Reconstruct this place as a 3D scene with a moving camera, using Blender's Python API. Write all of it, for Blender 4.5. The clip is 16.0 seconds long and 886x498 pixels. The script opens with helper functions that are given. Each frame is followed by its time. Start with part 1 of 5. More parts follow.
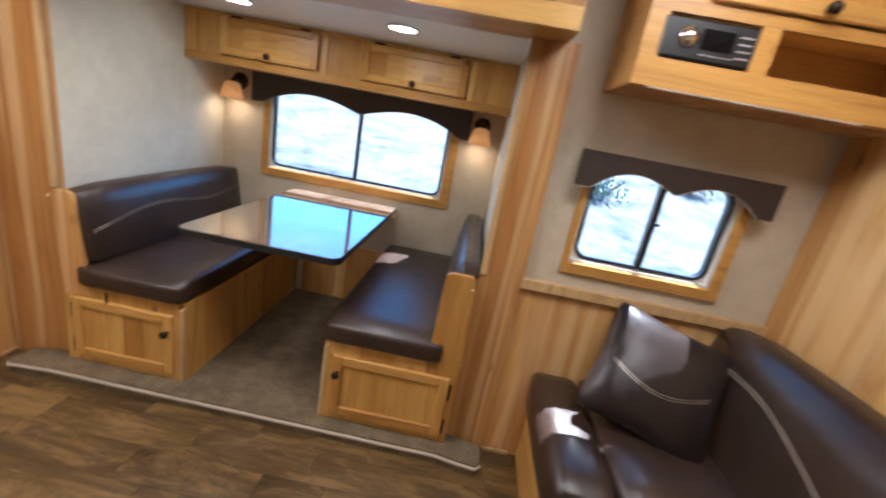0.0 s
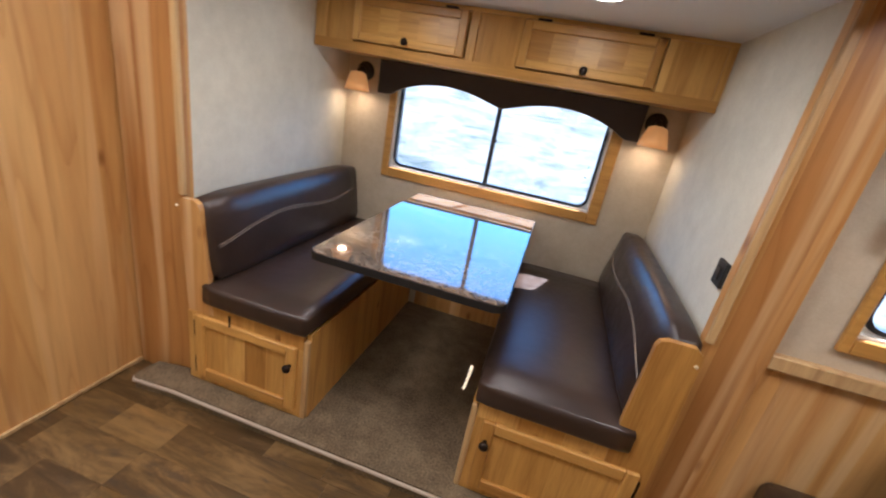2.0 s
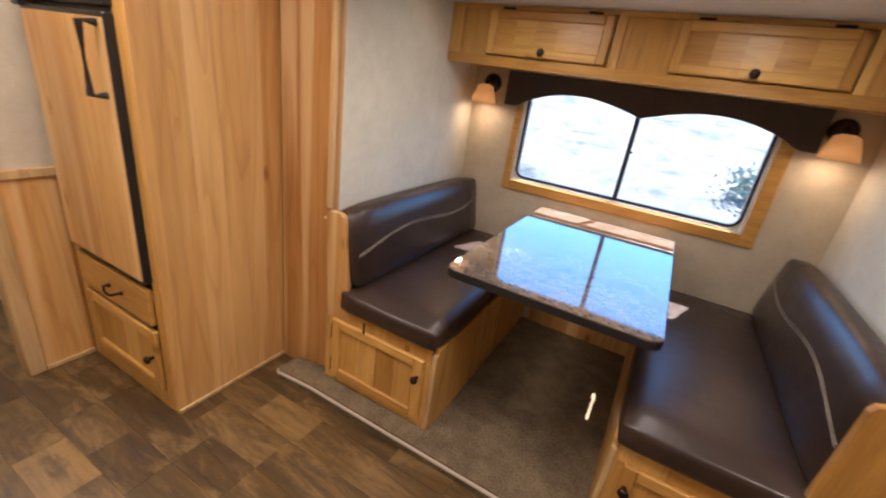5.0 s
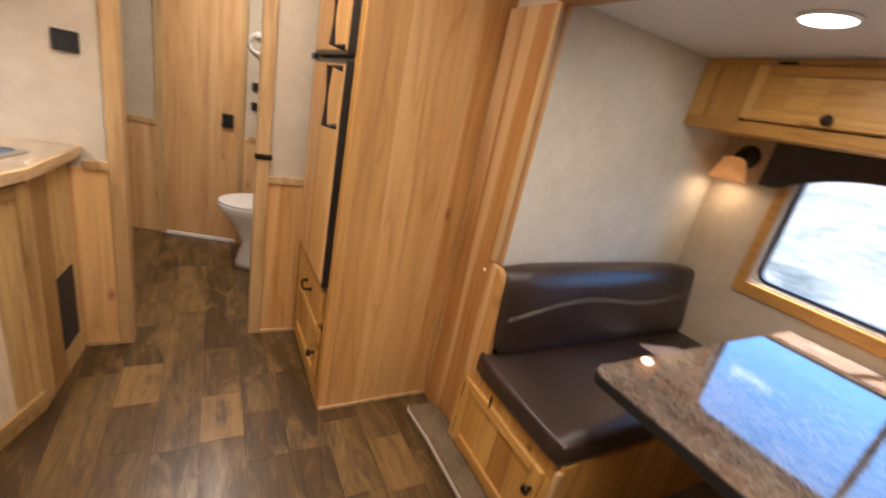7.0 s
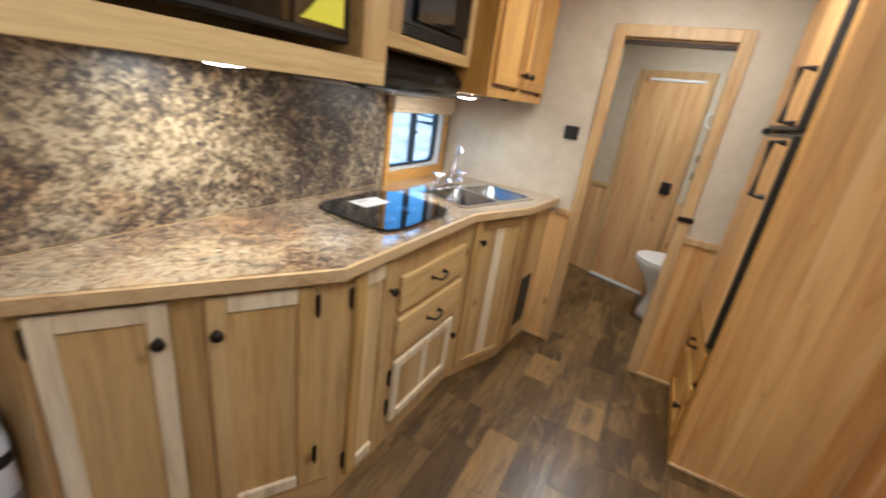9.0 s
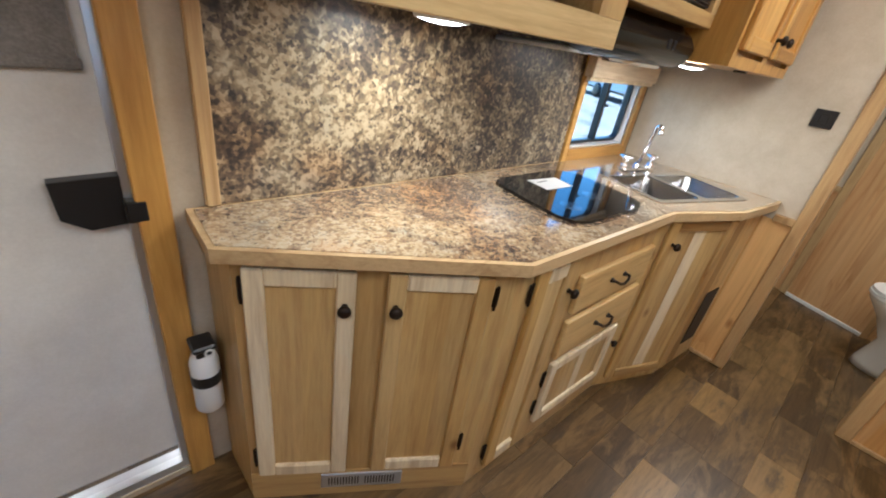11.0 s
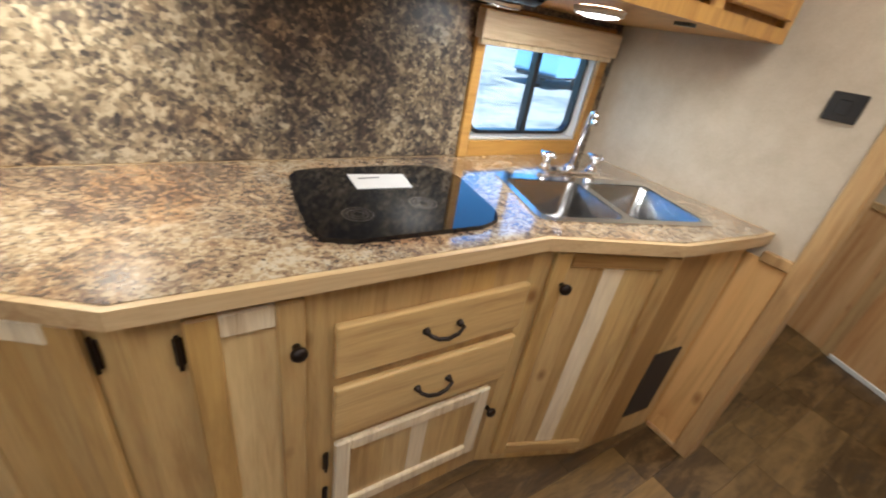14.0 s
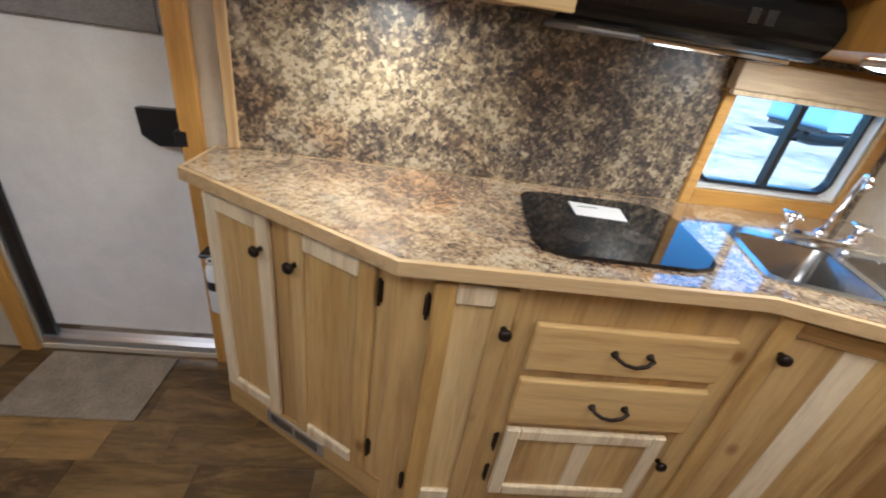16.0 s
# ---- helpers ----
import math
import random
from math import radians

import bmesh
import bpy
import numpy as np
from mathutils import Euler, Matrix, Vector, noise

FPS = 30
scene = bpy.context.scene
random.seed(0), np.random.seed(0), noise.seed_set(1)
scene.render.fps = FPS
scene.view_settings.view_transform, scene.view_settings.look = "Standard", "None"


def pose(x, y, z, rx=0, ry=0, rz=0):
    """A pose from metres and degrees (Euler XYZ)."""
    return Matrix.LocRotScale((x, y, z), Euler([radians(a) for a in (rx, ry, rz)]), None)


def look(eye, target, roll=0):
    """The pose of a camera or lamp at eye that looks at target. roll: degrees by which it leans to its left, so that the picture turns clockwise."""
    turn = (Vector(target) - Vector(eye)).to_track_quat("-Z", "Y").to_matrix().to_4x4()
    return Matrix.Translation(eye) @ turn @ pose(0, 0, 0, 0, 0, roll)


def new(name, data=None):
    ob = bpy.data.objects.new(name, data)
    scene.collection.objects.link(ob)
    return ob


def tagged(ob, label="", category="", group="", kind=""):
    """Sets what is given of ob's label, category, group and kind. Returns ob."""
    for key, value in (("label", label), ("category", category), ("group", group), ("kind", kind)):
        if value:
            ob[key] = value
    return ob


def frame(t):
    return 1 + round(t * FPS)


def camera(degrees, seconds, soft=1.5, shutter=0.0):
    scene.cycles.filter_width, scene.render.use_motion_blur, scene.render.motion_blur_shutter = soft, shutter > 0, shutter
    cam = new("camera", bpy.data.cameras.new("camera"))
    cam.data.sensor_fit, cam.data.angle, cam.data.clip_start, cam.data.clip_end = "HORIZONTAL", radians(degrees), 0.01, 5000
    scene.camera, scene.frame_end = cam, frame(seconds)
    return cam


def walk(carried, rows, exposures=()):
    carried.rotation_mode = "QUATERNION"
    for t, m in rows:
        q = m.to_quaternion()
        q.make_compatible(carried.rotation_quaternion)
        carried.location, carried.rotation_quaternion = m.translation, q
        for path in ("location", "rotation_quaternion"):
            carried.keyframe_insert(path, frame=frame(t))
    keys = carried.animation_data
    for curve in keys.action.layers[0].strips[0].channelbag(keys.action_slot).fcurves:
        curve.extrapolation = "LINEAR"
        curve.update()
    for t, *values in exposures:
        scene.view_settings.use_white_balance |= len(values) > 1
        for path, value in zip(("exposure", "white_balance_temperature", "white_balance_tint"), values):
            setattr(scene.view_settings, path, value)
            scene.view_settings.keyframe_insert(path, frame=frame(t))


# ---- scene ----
cam = camera(94.1, 16.0, 2.0, 0.5)
METRES, EYE, TILT, LEAN, TURN = 2.9, 1.378, 0.0, 0.0, 1.3
PATH = [
    (0, (0.034, 0.0, 1.362), (-0.048, 1.911, 0.777), 10.7),
    (0.2, (-0.065, 0.014, 1.328), (-0.214, 1.92, 0.742), 12.3),
    (0.5, (-0.137, 0.06, 1.324), (-0.444, 1.936, 0.701), 13.4),
    (1, (-0.239, 0.105, 1.321), (-0.709, 1.937, 0.669), 14.4),
    (1.5, (-0.299, 0.234, 1.32), (-0.838, 2.041, 0.653), 12.5),
    (2, (-0.376, 0.36, 1.335), (-0.795, 2.186, 0.635), 10.6),
    (2.5, (-0.474, 0.375, 1.324), (-0.619, 2.232, 0.597), 9.4),
    (3, (-0.532, 0.362, 1.302), (-0.587, 2.204, 0.524), 10.2),
    (3.5, (-0.541, 0.369, 1.294), (-0.673, 2.187, 0.47), 10.4),
    (4, (-0.544, 0.358, 1.294), (-0.888, 2.155, 0.486), 9.7),
    (4.2, (-0.54, 0.352, 1.308), (-0.991, 2.134, 0.521), 9.3),
    (6.3, (-0.503, 0.394, 1.354), (-1.829, 1.713, 0.644), 9.1),
    (6.5, (-0.494, 0.443, 1.345), (-1.885, 1.687, 0.624), 9.5),
    (6.8, (-0.505, 0.515, 1.31), (-2.013, 1.635, 0.624), 11.2),
    (7, (-0.51, 0.617, 1.333), (-2.126, 1.593, 0.67), 12.2),
    (7.5, (-0.476, 0.703, 1.373), (-2.299, 1.21, 0.726), 10.2),
    (8, (-0.346, 0.692, 1.384), (-2.233, 0.67, 0.723), 8.5),
    (8.5, (-0.239, 0.687, 1.376), (-2.056, 0.217, 0.685), 7.7),
    (9, (-0.168, 0.648, 1.372), (-1.851, -0.175, 0.67), 8.0),
    (9.2, (-0.131, 0.61, 1.371), (-1.753, -0.317, 0.656), 8.1),
    (9.5, (-0.107, 0.616, 1.374), (-1.608, -0.481, 0.636), 7.5),
    (9.7, (-0.082, 0.6, 1.378), (-1.511, -0.579, 0.622), 7.3),
    (11.8, (-0.415, 0.379, 1.328), (-1.665, -0.843, 0.356), 10.3),
    (12, (-0.488, 0.402, 1.321), (-1.754, -0.816, 0.366), 9.3),
    (12.2, (-0.549, 0.427, 1.306), (-1.867, -0.773, 0.4), 8.1),
    (12.5, (-0.652, 0.497, 1.333), (-1.978, -0.68, 0.407), 7.0),
    (13, (-0.84, 0.546, 1.308), (-2.215, -0.561, 0.368), 5.8),
    (13.5, (-1.046, 0.537, 1.303), (-2.284, -0.715, 0.355), 10.8),
    (14, (-1.073, 0.56, 1.303), (-2.102, -0.859, 0.34), 10.0),
    (14.5, (-1.03, 0.628, 1.335), (-1.787, -0.968, 0.397), 9.3),
    (15, (-0.992, 0.66, 1.334), (-1.546, -1.028, 0.415), 9.6),
    (15.5, (-0.974, 0.674, 1.334), (-1.351, -1.055, 0.402), 9.4),
    (16, (-0.953, 0.688, 1.324), (-1.175, -1.055, 0.367), 9.1),
]
GRADE = [(0.0, 2.65, 5250, 12), (1.5, 2.6, 5450, 16), (3.5, 2.65, 5350, 13), (4.2, 2.65, 5600, 17), (6.5, 2.55, 6100, 20), (8.0, 2.45, 5700, 14), (9.5, 2.42, 5150, 8), (12.0, 2.35, 5200, 8), (13.0, 2.32, 5400, 9), (14.5, 2.28, 5300, 9), (16.0, 2.36, 5100, 8)]
walk(cam, [(t, look(eye, target, roll)) for t, eye, target, roll in PATH], GRADE)
# ---- world, sun, exposure ----
SUN_TRAVEL = Vector((-0.17, -0.53, -1.0)).normalized()
LAMPS = 0.21
SUN_POWER, SKY_POWER = 5.0, 0.12

world = bpy.data.worlds.new("world")
scene.world = world
world.use_nodes = True
sky = world.node_tree.nodes.new("ShaderNodeTexSky")
sky.sky_type, sky.sun_disc = "NISHITA", False
sky.dust_density, sky.ozone_density = 0.05, 2.0
sky.altitude = 2500
to_sun = -SUN_TRAVEL
sky.sun_elevation = math.asin(to_sun.z)
sky.sun_rotation = math.atan2(to_sun.x, to_sun.y)
tint = world.node_tree.nodes.new("ShaderNodeMix")
tint.data_type, tint.blend_type = "RGBA", "MULTIPLY"
tint.inputs[0].default_value = 1.0
tint.inputs[7].default_value = (0.62, 1.0, 1.04, 1)
world.node_tree.links.new(sky.outputs[0], tint.inputs[6])
world.node_tree.links.new(tint.outputs[2], world.node_tree.nodes["Background"].inputs[0])
world.node_tree.nodes["Background"].inputs[1].default_value = SKY_POWER

sun = new("sun", bpy.data.lights.new("sun", "SUN"))
sun.data.energy, sun.data.angle, sun.data.color = SUN_POWER, radians(0.5), (1.0, 0.95, 0.87)
sun.matrix_world = look((0, 6, 8), Vector((0, 6, 8)) + SUN_TRAVEL)


def lamp(name, where, power, size, colour, target=None, shape="DISK"):
    """An area lamp inside a fixture, facing down or towards a target."""
    ob = new(name, bpy.data.lights.new(name, "AREA"))
    ob.data.shape, ob.data.size, ob.data.energy, ob.data.color = shape, size, power * LAMPS, colour
    ob.matrix_world = look(where, target or (where[0], where[1] + 0.0001, where[2] - 1))
    return ob


# ---- materials ----
def material(name, rough=0.5, metal=0.0, colour=None):
    m = bpy.data.materials.new(name)
    m.use_nodes = True
    b = m.node_tree.nodes["Principled BSDF"]
    b.inputs["Roughness"].default_value, b.inputs["Metallic"].default_value = rough, metal
    if colour:
        b.inputs["Base Color"].default_value = (*colour, 1)
    return m, m.node_tree.nodes, m.node_tree.links, b


def ramp(nodes, links, source, stops, mode="LINEAR"):
    r = nodes.new("ShaderNodeValToRGB")
    r.color_ramp.interpolation = mode
    while len(r.color_ramp.elements) < len(stops):
        r.color_ramp.elements.new(0.5)
    for e, (p, c) in zip(r.color_ramp.elements, stops):
        e.position, e.color = p, (*c, 1) if len(c) == 3 else c
    links.new(source, r.inputs[0])
    return r.outputs[0]


def math_node(nodes, links, op, a, b=None):
    n = nodes.new("ShaderNodeMath")
    n.operation = op
    for i, v in enumerate((a, b)):
        if v is None:
            continue
        if isinstance(v, (int, float)):
            n.inputs[i].default_value = v
        else:
            links.new(v, n.inputs[i])
    return n.outputs[0]


def coords(nodes, links, scale, offset=None):
    tc = nodes.new("ShaderNodeTexCoord")
    mp = nodes.new("ShaderNodeMapping")
    mp.inputs["Scale"].default_value = scale
    links.new(tc.outputs["Object"], mp.inputs[0])
    if offset is not None:
        add = nodes.new("ShaderNodeVectorMath")
        add.operation = "ADD"
        links.new(mp.outputs[0], add.inputs[0])
        links.new(offset, add.inputs[1])
        return add.outputs[0]
    return mp.outputs[0]


def noise_tex(nodes, links, vector, scale, detail=4.0, rough=0.55, distort=0.0):
    n = nodes.new("ShaderNodeTexNoise")
    n.inputs["Scale"].default_value, n.inputs["Detail"].default_value = scale, detail
    n.inputs["Roughness"].default_value, n.inputs["Distortion"].default_value = rough, distort
    links.new(vector, n.inputs["Vector"])
    return n.outputs["Fac"]


def mix(nodes, links, kind, fac, a, b):
    n = nodes.new("ShaderNodeMix")
    n.data_type, n.blend_type = "RGBA", kind
    for s, v in ((n.inputs[0], fac), (n.inputs[6], a), (n.inputs[7], b)):
        if isinstance(v, (int, float)):
            s.default_value = v
        elif isinstance(v, tuple):
            s.default_value = (*v, 1)
        else:
            links.new(v, s)
    return n.outputs[2]


def bump(nodes, links, height, b, strength=0.2, distance=0.002):
    n = nodes.new("ShaderNodeBump")
    n.inputs["Strength"].default_value, n.inputs["Distance"].default_value = strength, distance
    links.new(height, n.inputs["Height"])
    links.new(n.outputs[0], b.inputs["Normal"])


def wood(name, tones, along="z", rough=0.38, knots=True):
    """Solid hickory: every board (mesh island) gets a tone of its own, with long grain along one axis."""
    m, n, l, b = material(name, rough)
    geo = n.new("ShaderNodeNewGeometry")
    info = n.new("ShaderNodeObjectInfo")
    rnd = math_node(n, l, "FRACT", math_node(n, l, "ADD", geo.outputs["Random Per Island"], info.outputs["Random"]))
    far = math_node(n, l, "MULTIPLY", rnd, 37.0)
    k = {"x": (1.1, 16, 16), "y": (16, 1.1, 16), "z": (16, 16, 1.1)}[along]
    v = coords(n, l, k, far)
    base = ramp(n, l, rnd, [(i / (len(tones) - 1), t) for i, t in enumerate(tones)])
    g = noise_tex(n, l, v, 1.6, 5, 0.6, 0.8)
    streak = ramp(n, l, g, [(0.3, (0.62, 0.52, 0.42)), (0.5, (0.96, 0.94, 0.9)), (0.7, (1.1, 1.08, 1.02))])
    col = mix(n, l, "MULTIPLY", 0.8, base, streak)
    fine = noise_tex(n, l, v, 9.0, 3, 0.7)
    col = mix(n, l, "MULTIPLY", 0.35, col, ramp(n, l, fine, [(0.35, (0.7, 0.6, 0.5)), (0.6, (1, 1, 1))]))
    if knots:
        kv = coords(n, l, (7, 7, 4.3) if along == "z" else (4.3, 7, 7), far)
        vo = n.new("ShaderNodeTexVoronoi")
        vo.inputs["Scale"].default_value = 0.75
        l.new(kv, vo.inputs["Vector"])
        col = mix(n, l, "MULTIPLY", 0.8, col, ramp(n, l, vo.outputs["Distance"], [(0.035, (0.3, 0.17, 0.08)), (0.11, (1, 1, 1))]))
    l.new(col, b.inputs["Base Color"])
    bump(n, l, fine, b, 0.08, 0.001)
    return m


def panelling(name, tones, width=0.085, rough=0.42):
    """Printed hickory sheet panelling: upright staves of changing tone, on walls along x or along y."""
    m, n, l, b = material(name, rough)
    tc = n.new("ShaderNodeTexCoord")
    sep = n.new("ShaderNodeSeparateXYZ")
    l.new(tc.outputs["Object"], sep.inputs[0])
    s = math_node(n, l, "ADD", sep.outputs[0], sep.outputs[1])
    wob = n.new("ShaderNodeTexNoise")
    wob.noise_dimensions = "1D"
    wob.inputs["Scale"].default_value = 5.0
    l.new(s, wob.inputs["W"])
    s2 = math_node(n, l, "ADD", s, math_node(n, l, "MULTIPLY", wob.outputs["Fac"], 0.24))
    cell = math_node(n, l, "FLOOR", math_node(n, l, "DIVIDE", s2, width))
    wn = n.new("ShaderNodeTexWhiteNoise")
    wn.noise_dimensions = "1D"
    l.new(cell, wn.inputs["W"])
    base = ramp(n, l, wn.outputs["Value"], [(i / (len(tones) - 1), t) for i, t in enumerate(tones)])
    far = math_node(n, l, "MULTIPLY", wn.outputs["Value"], 23.0)
    v = coords(n, l, (17, 17, 0.9), far)
    g = noise_tex(n, l, v, 1.3, 5, 0.6, 0.9)
    col = mix(n, l, "MULTIPLY", 0.75, base, ramp(n, l, g, [(0.28, (0.7, 0.58, 0.46)), (0.46, (0.97, 0.95, 0.92)), (0.7, (1.1, 1.08, 1.04))]))
    # cathedral figure: contour lines of a stretched noise
    fig = math_node(n, l, "FRACT", math_node(n, l, "MULTIPLY", noise_tex(n, l, coords(n, l, (5, 5, 0.5), far), 1.1, 2, 0.4, 0.4), 9.0))
    col = mix(n, l, "MULTIPLY", 0.6, col, ramp(n, l, fig, [(0.0, (0.72, 0.58, 0.43)), (0.22, (0.95, 0.92, 0.88)), (0.6, (1, 1, 1)), (1.0, (0.9, 0.83, 0.74))]))
    # broad pale sapwood streaks that run out upwards
    sap = noise_tex(n, l, coords(n, l, (8, 8, 0.35), far), 1.0, 3, 0.5, 0.5)
    col = mix(n, l, "MIX", ramp(n, l, sap, [(0.52, (0, 0, 0)), (0.64, (0.55, 0.55, 0.55))]), col, (0.74, 0.52, 0.27))
    fine = noise_tex(n, l, v, 8.0, 3, 0.7)
    col = mix(n, l, "MULTIPLY", 0.16, col, ramp(n, l, fine, [(0.35, (0.72, 0.64, 0.55)), (0.6, (1, 1, 1))]))
    kv = coords(n, l, (6.5, 6.5, 3.0), far)
    vo = n.new("ShaderNodeTexVoronoi")
    vo.inputs["Scale"].default_value = 0.8
    l.new(kv, vo.inputs["Vector"])
    col = mix(n, l, "MULTIPLY", 0.75, col, ramp(n, l, vo.outputs["Distance"], [(0.03, (0.35, 0.2, 0.1)), (0.1, (1, 1, 1))]))
    l.new(col, b.inputs["Base Color"])
    bump(n, l, fine, b, 0.05, 0.001)
    return m


def wallpaper(name, c0, c1):
    m, n, l, b = material(name, 0.7)
    a = noise_tex(n, l, coords(n, l, (1, 1, 1)), 9.0, 6, 0.7)
    f = noise_tex(n, l, coords(n, l, (1, 1, 1)), 150.0, 3, 0.7)
    col = ramp(n, l, a, [(0.35, c0), (0.65, c1)])
    col = mix(n, l, "MULTIPLY", 0.25, col, ramp(n, l, f, [(0.35, (0.75, 0.74, 0.72)), (0.65, (1, 1, 1))]))
    l.new(col, b.inputs["Base Color"])
    bump(n, l, f, b, 0.15, 0.001)
    return m


def granite(name, scale, rough, tones, contrast=1.0, warm=0.8, shine=0.5, coat_ior=1.85):
    """Printed laminate: overlapping flakes in five tones, gathered in clouds."""
    m, n, l, b = material(name, rough)
    v = coords(n, l, (scale, scale, scale))
    wp = n.new("ShaderNodeTexNoise")
    wp.inputs["Scale"].default_value, wp.inputs["Detail"].default_value = 60, 4
    l.new(v, wp.inputs["Vector"])
    sc = n.new("ShaderNodeVectorMath")
    sc.operation = "SCALE"
    sc.inputs["Scale"].default_value = 0.028
    l.new(wp.outputs["Color"], sc.inputs[0])
    ad = n.new("ShaderNodeVectorMath")
    ad.operation = "ADD"
    l.new(v, ad.inputs[0])
    l.new(sc.outputs[0], ad.inputs[1])
    small = n.new("ShaderNodeVectorMath")
    small.operation = "MULTIPLY_ADD"
    small.inputs[1].default_value = (0.006, 0.006, 0.006)
    l.new(wp.outputs["Color"], small.inputs[0])
    l.new(v, small.inputs[2])

    def flakes(size):
        vo = n.new("ShaderNodeTexVoronoi")
        vo.inputs["Scale"].default_value = size
        l.new((small if size > 100 else ad).outputs[0], vo.inputs["Vector"])
        sp = n.new("ShaderNodeSeparateColor")
        l.new(vo.outputs["Color"], sp.inputs[0])
        return sp.outputs[0]

    t = math_node(n, l, "ADD", math_node(n, l, "MULTIPLY", flakes(140), 0.42), math_node(n, l, "MULTIPLY", flakes(55), 0.3))
    t = math_node(n, l, "ADD", t, math_node(n, l, "MULTIPLY", noise_tex(n, l, v, 3.0, 4, 0.6, 0.9), 1.3))
    t = math_node(n, l, "ADD", t, math_node(n, l, "MULTIPLY", noise_tex(n, l, v, 24, 6, 0.75), 0.8))
    t = math_node(n, l, "MULTIPLY", math_node(n, l, "SUBTRACT", t, 1.41), contrast)
    t = math_node(n, l, "ADD", t, 0.5)
    col = ramp(n, l, t, [(0.16, tones[0]), (0.32, tones[1]), (0.47, tones[2]), (0.62, tones[3]), (0.8, tones[4])])
    # dark mineral grains, denser in some clouds
    grain = math_node(n, l, "ADD", flakes(240), math_node(n, l, "MULTIPLY", noise_tex(n, l, v, 9, 3, 0.6), 0.8))
    col = mix(n, l, "MIX", ramp(n, l, grain, [(0.42, (0.7, 0.7, 0.7)), (0.5, (0, 0, 0))]), col, tones[0])
    rust = ramp(n, l, noise_tex(n, l, v, 5, 4, 0.6), [(0.5, (1, 1, 1)), (0.64, (0.98, 0.72, 0.5))])
    col = mix(n, l, "MULTIPLY", warm, col, rust)
    slate = ramp(n, l, noise_tex(n, l, v, 6.5, 3, 0.5, 1.0), [(0.32, (0.72, 0.8, 0.98)), (0.46, (1, 1, 1))])
    col = mix(n, l, "MULTIPLY", 0.7, col, slate)
    b.inputs["Coat Weight"].default_value, b.inputs["Coat IOR"].default_value, b.inputs["Coat Roughness"].default_value = shine, coat_ior, rough * 0.6
    l.new(col, b.inputs["Base Color"])
    return m


def leather(name, c):
    m, n, l, b = material(name, 0.42)
    v = coords(n, l, (1, 1, 1))
    a = noise_tex(n, l, v, 5, 3, 0.6)
    l.new(ramp(n, l, a, [(0.3, tuple(x * 0.75 for x in c)), (0.7, tuple(x * 1.35 for x in c))]), b.inputs["Base Color"])
    vo = n.new("ShaderNodeTexVoronoi")
    vo.inputs["Scale"].default_value = 330
    l.new(v, vo.inputs["Vector"])
    h = math_node(n, l, "ADD", vo.outputs["Distance"], math_node(n, l, "MULTIPLY", noise_tex(n, l, v, 14, 3, 0.5), 6.0))
    bump(n, l, h, b, 0.22, 0.001)
    l.new(ramp(n, l, noise_tex(n, l, v, 30, 3), [(0.3, (0.29,) * 3), (0.7, (0.4,) * 3)]), b.inputs["Roughness"])
    b.inputs["Specular IOR Level"].default_value = 0.62
    return m


def plank_vinyl(name, tones):
    m, n, l, b = material(name, 0.33)
    info = n.new("ShaderNodeObjectInfo")
    far = math_node(n, l, "MULTIPLY", info.outputs["Random"], 61.0)
    v = coords(n, l, (0.9, 8, 8), far)
    base = ramp(n, l, info.outputs["Random"], [(i / (len(tones) - 1), t) for i, t in enumerate(tones)])
    g = noise_tex(n, l, v, 2.4, 6, 0.65, 1.2)
    col = mix(n, l, "MULTIPLY", 0.8, base, ramp(n, l, g, [(0.3, (0.42, 0.36, 0.32)), (0.48, (0.9, 0.88, 0.86)), (0.62, (1.15, 1.1, 1.0)), (0.75, (1.7, 1.5, 1.2))]))
    f = noise_tex(n, l, coords(n, l, (5, 50, 50), far), 2.0, 4, 0.75)
    col = mix(n, l, "MULTIPLY", 0.4, col, ramp(n, l, f, [(0.38, (0.45, 0.4, 0.37)), (0.55, (1, 1, 1))]))
    wornv = coords(n, l, (1.6, 6, 6), far)
    worn = noise_tex(n, l, wornv, 1.8, 6, 0.72, 0.6)
    col = mix(n, l, "MIX", ramp(n, l, worn, [(0.48, (0, 0, 0)), (0.64, (0.7, 0.7, 0.7))]), col, (0.24, 0.145, 0.055))
    col = mix(n, l, "MIX", ramp(n, l, noise_tex(n, l, wornv, 3.1, 5, 0.7), [(0.56, (0, 0, 0)), (0.68, (0.65, 0.65, 0.65))]), col, (0.04, 0.03, 0.023))
    l.new(col, b.inputs["Base Color"])
    l.new(ramp(n, l, g, [(0.3, (0.42,) * 3), (0.7, (0.28,) * 3)]), b.inputs["Roughness"])
    bump(n, l, f, b, 0.12, 0.001)
    return m


def fabric(name, c0, c1, scale=260.0, rough=0.95, strength=0.5):
    m, n, l, b = material(name, rough)
    v = coords(n, l, (1, 1, 1))
    a = noise_tex(n, l, v, scale, 3, 0.8)
    big = noise_tex(n, l, v, 11, 4, 0.6)
    col = mix(n, l, "MIX", 0.45, ramp(n, l, a, [(0.35, c0), (0.65, c1)]), ramp(n, l, big, [(0.3, c0), (0.7, c1)]))
    l.new(col, b.inputs["Base Color"])
    bump(n, l, a, b, strength, 0.002)
    return m


